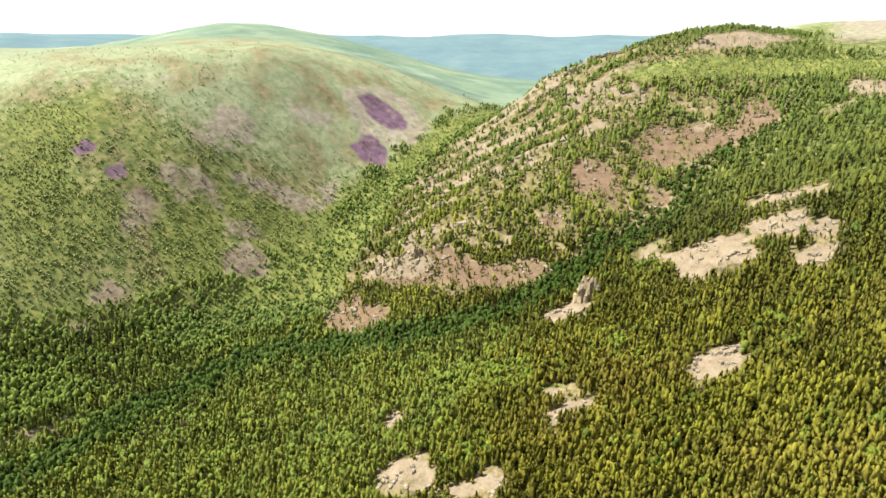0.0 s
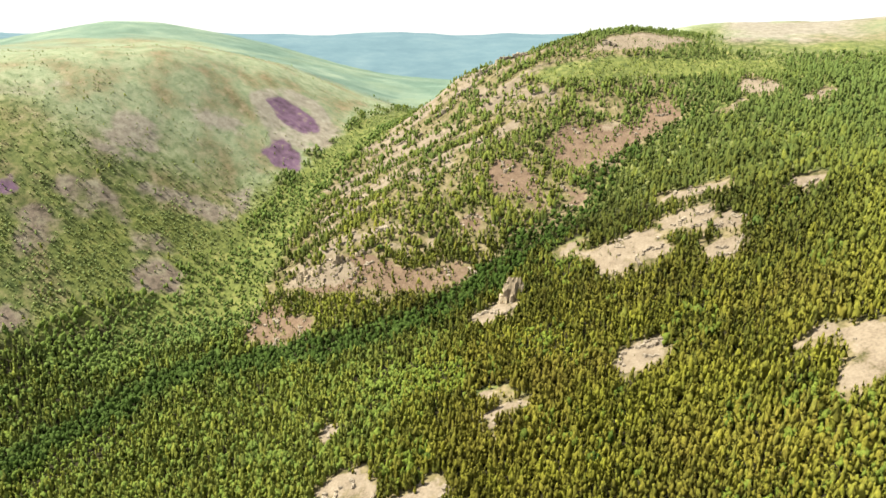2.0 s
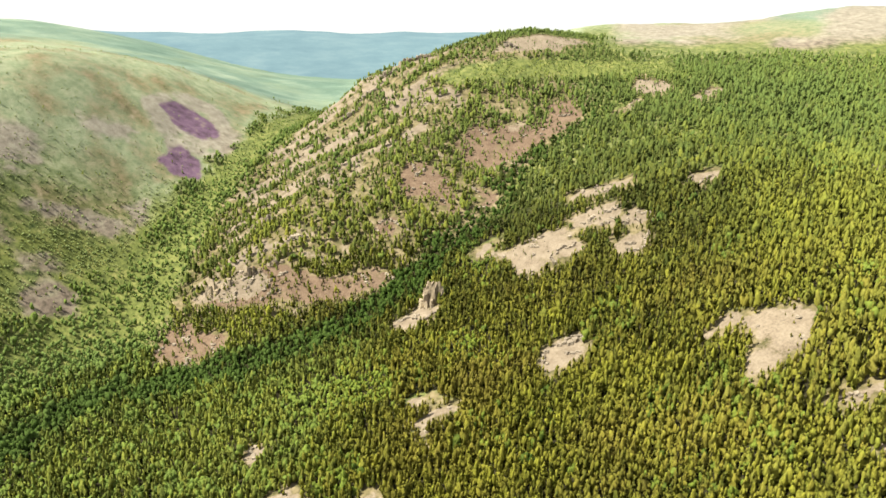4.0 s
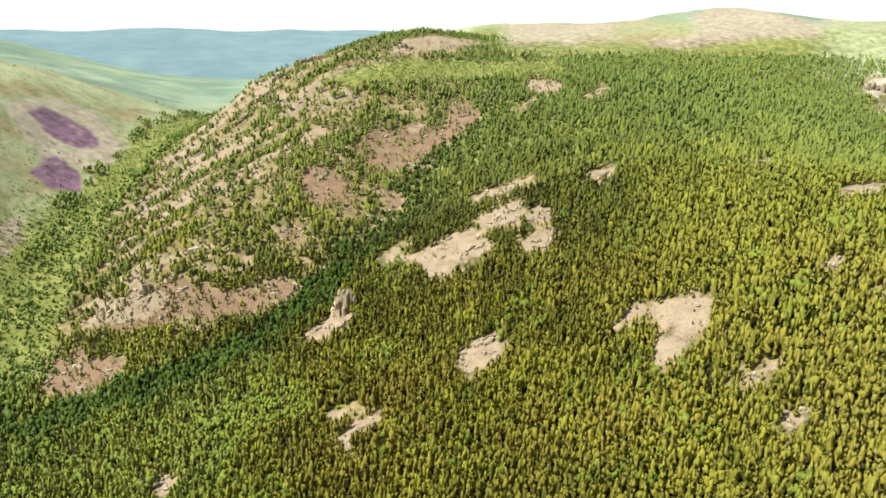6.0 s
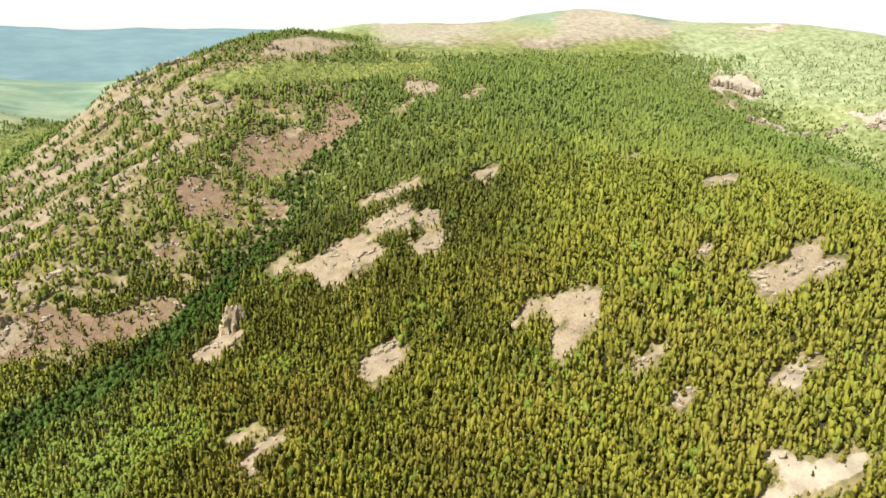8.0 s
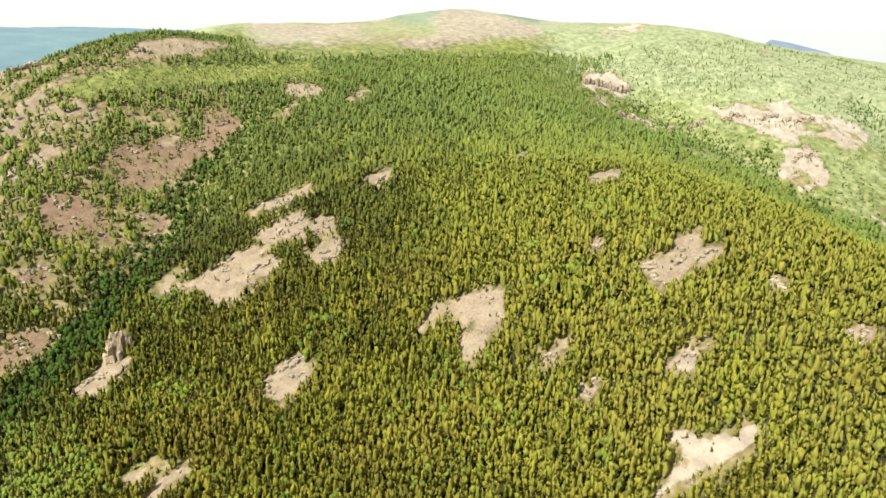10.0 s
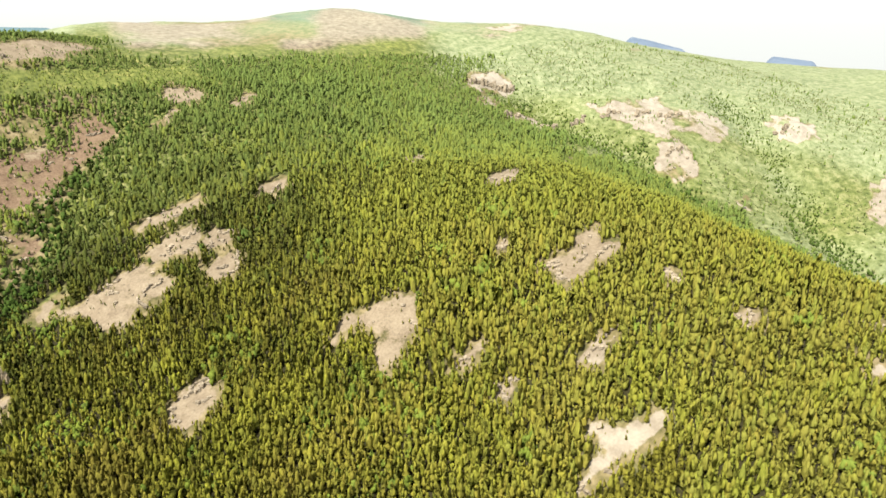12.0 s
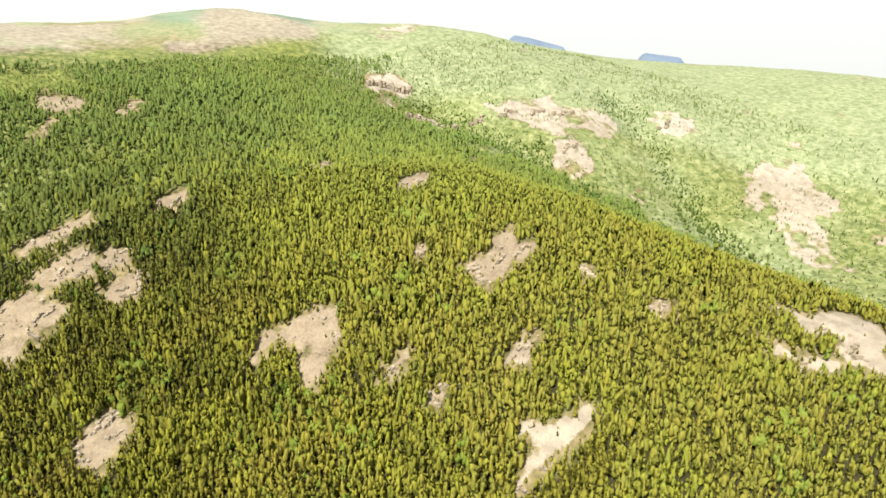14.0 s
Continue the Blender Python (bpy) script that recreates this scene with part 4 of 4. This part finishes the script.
def pine_stand(mask, group, labels, girth):
    kinds = [pine_tree(k, group, labels) for k in range(9)]
    for n, i in enumerate(np.nonzero(mask)[0]):
        w = size[i] * wide[i] * girth
        m = pose(tx[i], ty[i], tz[i], rng.normal(0, 2), rng.normal(0, 2), rng.uniform(0, 360)) @ Matrix.Diagonal((w, w, size[i], 1))
        if n < len(kinds):
            kinds[n].matrix_basis = m
        else:
            copy_thing(kinds[n % len(kinds)], Matrix.Identity(4)).matrix_basis = m


pine_stand(single, "pines on the near hillside", ("tall olive-green pine with a ragged narrow crown", "bright yellow-green pine with a full pointed crown",
                                                  "dark green pine with a dense pointed crown"), 0.95)
pine_stand(lone, "pines in the clearings", ("small olive-green pine standing alone on bare stony ground", "young yellow-green pine rooted in a stony clearing",
                                            "low dark green pine on a bare slope"), 1.1)


def block(seed, sx, sy, sz, rugged=0.24):
    """A weathered block: a rounded box with knocked edges and cracks, standing on z = 0."""
    bm = bmesh.new()
    bmesh.ops.create_icosphere(bm, subdivisions=3, radius=1)
    for p in bm.verts:
        c = p.co.copy()
        c = Vector([math.copysign(abs(q) ** 0.55, q) for q in c])
        d = 1 + rugged * noise.noise(c * 1.6 + Vector((seed * 3.1, 0, 0))) * 2 + rugged * 0.6 * noise.noise(c * 4.3 + Vector((0, seed * 5.7, 0)))
        d -= 0.22 * max(0, noise.noise(Vector((c.x * 3.2, c.y * 3.2, c.z * 0.5 + seed))) - 0.15)
        p.co = Vector((c.x * sx, c.y * sy, c.z * sz)) * d
        p.co.z += sz * 0.86
    me = bpy.data.meshes.new("block")
    bm.to_mesh(me)
    bm.free()
    me.polygons.foreach_set("use_smooth", [False] * len(me.polygons))
    return me


def outcrop(name, label, x, y, blocks, material=ROCK, group=""):
    """A crag of upright blocks, each sunk into the slope: (dx, dy, width, depth, height, turn)."""
    z0 = ground_height(x, y)
    crag = thing(name, label, "rock", group)
    crag.matrix_basis = pose(x, y, z0)
    for k, (dx, dy, sx, sy, sz, turn) in enumerate(blocks):
        me = block(x * 0.13 + k * 1.7, sx / 2, sy / 2, sz / 2)
        me.materials.append(material)
        b = part("block", me, crag)
        dz = ground_height(x + dx, y + dy) - z0
        b.matrix_basis = pose(dx, dy, dz - 0.18 * sz, 0, rng.normal(0, 4), turn)
    return crag


def spire(seed, sx, sy, sz):
    """A jagged pillar: a stack of broken, many-sided courses that narrow to an uneven top, standing on z = 0."""
    own = random.Random(int(seed * 977))
    sides, rings = own.randint(6, 8), 6
    v, f = [], []
    lean = (own.uniform(-0.08, 0.08), own.uniform(-0.08, 0.08))
    notch = [own.uniform(0.68, 1.15) for _ in range(sides)]
    for k in range(rings + 1):
        t = k / rings
        for a in range(sides):
            q = 2 * math.pi * (a + own.uniform(-0.15, 0.15)) / sides
            g = notch[a] * own.uniform(0.78, 1.14) * (1.1 - 0.36 * t ** 2.2)
            z = t * (1 + (0.16 * own.uniform(-1, 0.6) if k == rings else 0.06 * own.uniform(-1, 1)))
            v.append((sx * g * math.cos(q) + lean[0] * sz * t, sy * g * math.sin(q) + lean[1] * sz * t, 2 * sz * z))
    for k in range(rings):
        for a in range(sides):
            n, p = (a + 1) % sides, k * sides
            f += [(p + a, p + n, p + sides + n), (p + a, p + sides + n, p + sides + a)]
    v.append((lean[0] * sz, lean[1] * sz, 1.98 * sz))
    f += [(rings * sides + a, rings * sides + (a + 1) % sides, len(v) - 1) for a in range(sides)]
    return sheet("pillar", v, f, ROCK_MIX)


def pillars(name, label, x, y, stand, group=""):
    """A crag of jagged pillars with open cracks between them: (dx, dy, width, depth, height)."""
    z0 = ground_height(x, y)
    crag = thing(name, label, "rock", group)
    crag.matrix_basis = pose(x, y, z0)
    for k, (dx, dy, sx, sy, sz) in enumerate(stand):
        b = part("pillar", spire(abs(x) * 0.37 + k * 1.31 + 1, sx / 2, sy / 2, sz / 2), crag)
        b.matrix_basis = pose(dx, dy, ground_height(x + dx, y + dy) - z0 - 0.12 * sz, 0, 0, 37 * k)
    return crag


pillars("rock_tower", "tall cracked tower of weathered rock pillars standing on a pale ledge", -103, 511,
        [(-5, 0, 7.5, 7, 17), (-1, 2.5, 7.5, 7, 21), (-3.5, 1.5, 7, 6, 20), (2.5, 0, 7.5, 7, 20), (5, 2.5, 7.5, 7, 20.5), (8, 0.5, 6, 6, 15), (-8, -2, 5, 5, 9), (2, -4, 5, 4.5, 8),
         (-3, -4, 5, 4.5, 6), (10.5, 1, 5, 5, 8)])
pillars("crag", "jagged dark crag on the edge of a sandy slope", -312, 522,
        [(-4, -2, 5, 4.5, 7), (-2, 0, 5.5, 5, 11), (2, 1, 5, 4.5, 10), (4, -1, 4.5, 4, 6), (8, 4, 6, 3, 4), (14, 7, 5, 4, 7), (17, 8, 4.5, 3.5, 4), (0, -4, 4, 4, 4)], "crags on the spur")
pillars("crag", "slanting jagged slabs of crag on a sandy slope", -284, 535,
        [(-8, -5, 5, 2.5, 3), (0, 0, 5.5, 3.5, 6), (3, 2, 6, 3, 9), (6, 4, 5, 3.5, 8), (10, 5, 5.5, 3, 4)], "crags on the spur")
pillars("crag", "broken crag heads on the sandy spur", -262, 548, [(-4, -1, 5, 4, 4), (1, 0, 6, 4.5, 6), (7, 3, 5, 4, 3)], "crags on the spur")
outcrop("crag", "narrow grey rock finger among pines", -287, 596, [(-1, 0, 4, 4, 13, 0), (3, 1, 4, 4, 9, 30), (-4, 1, 3, 3, 7, 10)], ROCK, "crags on the spur")
outcrop("crag", "low pale crag on the ridge edge", -250, 577, [(-5, 0, 6, 4, 5, 20), (0, 1, 7, 4, 6, 10), (6, 2, 5, 4, 4, -10)], PALE_ROCK, "crags on the spur")
for cx, cy in ((-270, 790), (-252, 812), (-236, 836), (-216, 857), (-196, 866)):
    outcrop("crag", "pale rock rib on the skyline of the spur", cx, cy, [(-5, -2, 6, 4, 6, 40), (0, 0, 6, 5, 7.5, 25), (5, 3, 6, 4, 5, 50), (10, 5, 5, 4, 4, 30)], PALE_ROCK, "crags on the spur")
outcrop("rock_cliff", "row of pale rock pillars above a wooded valley", 490, 826,
        [(-28 + 5.2 * k, 7 - 1.7 * k + (k % 3), 6, 6, 9 + 3.5 * math.sin(k * 2.3), 13 * k) for k in range(12)], PALE_ROCK)
for cx, cy, n in ((600, 702, 5), (640, 686, 4), (674, 667, 6), (620, 607, 5), (478, 749, 4), (516, 720, 4), (560, 716, 4), (800, 588, 4)):
    outcrop("crag", "pale rock heads among scrub on the valley side", cx, cy,
            [(6.5 * (k - n / 2), 3 * math.sin(k * 2.1 + cx), 6, 5, 6 + 2 * math.sin(k * 1.7 + cy), 31 * k) for k in range(n)], PALE_ROCK, "crags above the far valley")
outcrop("crag", "rough rock heads beside a small clearing", 18, 437, [(-4, 0, 4, 3, 3, 10), (0, 2, 4, 3, 3.5, 40), (5, 1, 5, 3, 3, -20)], PALE_ROCK)
outcrop("crag", "rough rock heads on the scree below the summit", -84, 868, [(-6, 0, 6, 4, 5, 10), (0, 2, 6, 5, 6, 40), (6, 1, 5, 4, 4, -20)], PALE_ROCK)

# low ledges that break the bare clearings
n = 0
for kind, poly in PATCHES:
    mid_p = poly.mean(0)
    if kind not in ("stone", "scree", "sand") or np.hypot(*mid_p) > 760 or n > 84:
        continue
    lo, hi = poly.min(0), poly.max(0)
    for _ in range(int(min(7, 2 + (hi - lo).prod() / 380))):
        c = rng.uniform(lo, hi)
        if inside(poly, c[:1], c[1:])[0] < -1:
            continue
        along, many = rng.uniform(0, 3.14), int(rng.integers(3, 6))
        outcrop("rock_ledge", ("low broken ledge of weathered grey rock in a clearing", "low ledge of pale cracked rock in a clearing")[n % 2], c[0], c[1],
                [(2.6 * (k - many / 2) * math.cos(along) + rng.normal(0, 0.6), 2.6 * (k - many / 2) * math.sin(along) + rng.normal(0, 0.6), rng.uniform(2.2, 4.6),
                  rng.uniform(1.6, 3.2), rng.uniform(1.2, 3.0), math.degrees(along) + rng.normal(0, 18)) for k in range(many)], (ROCK, PALE_ROCK)[n % 2], "ledges in the clearings")
        n += 1

stones = []
for k in range(6):
    me = block(40 + k * 2.3, 0.62, 0.5, 0.42, 0.2)
    me.materials.append((ROCK, PALE_ROCK)[k % 2])
    stones.append(thing("boulder", ("grey weathered boulder lying on bare rock", "pale weathered boulder lying on bare rock")[k % 2], "boulder", "boulders on the bare patches", data=me))
n = 0
for kind, poly in PATCHES:
    if kind not in ("stone", "scree") or np.hypot(*poly.mean(0)) > 900:
        continue
    lo, hi = poly.min(0), poly.max(0)
    for _ in range(int(min(12, 3 + (hi - lo).prod() / 350))):
        p = rng.uniform(lo, hi)
        if inside(poly, p[:1], p[1:])[0] < 1 or n > 240:
            continue
        s = rng.uniform(1.0, 3.0)
        z = ground_height(p[0], p[1]) - 0.15 * s
        m = pose(p[0], p[1], z, rng.normal(0, 8), rng.normal(0, 8), rng.uniform(0, 360)) @ Matrix.Diagonal((s, s, s, 1))
        if n < len(stones):
            stones[n].matrix_basis = m
        else:
            copy_thing(stones[n % 6], Matrix.Identity(4)).matrix_basis = m
        n += 1
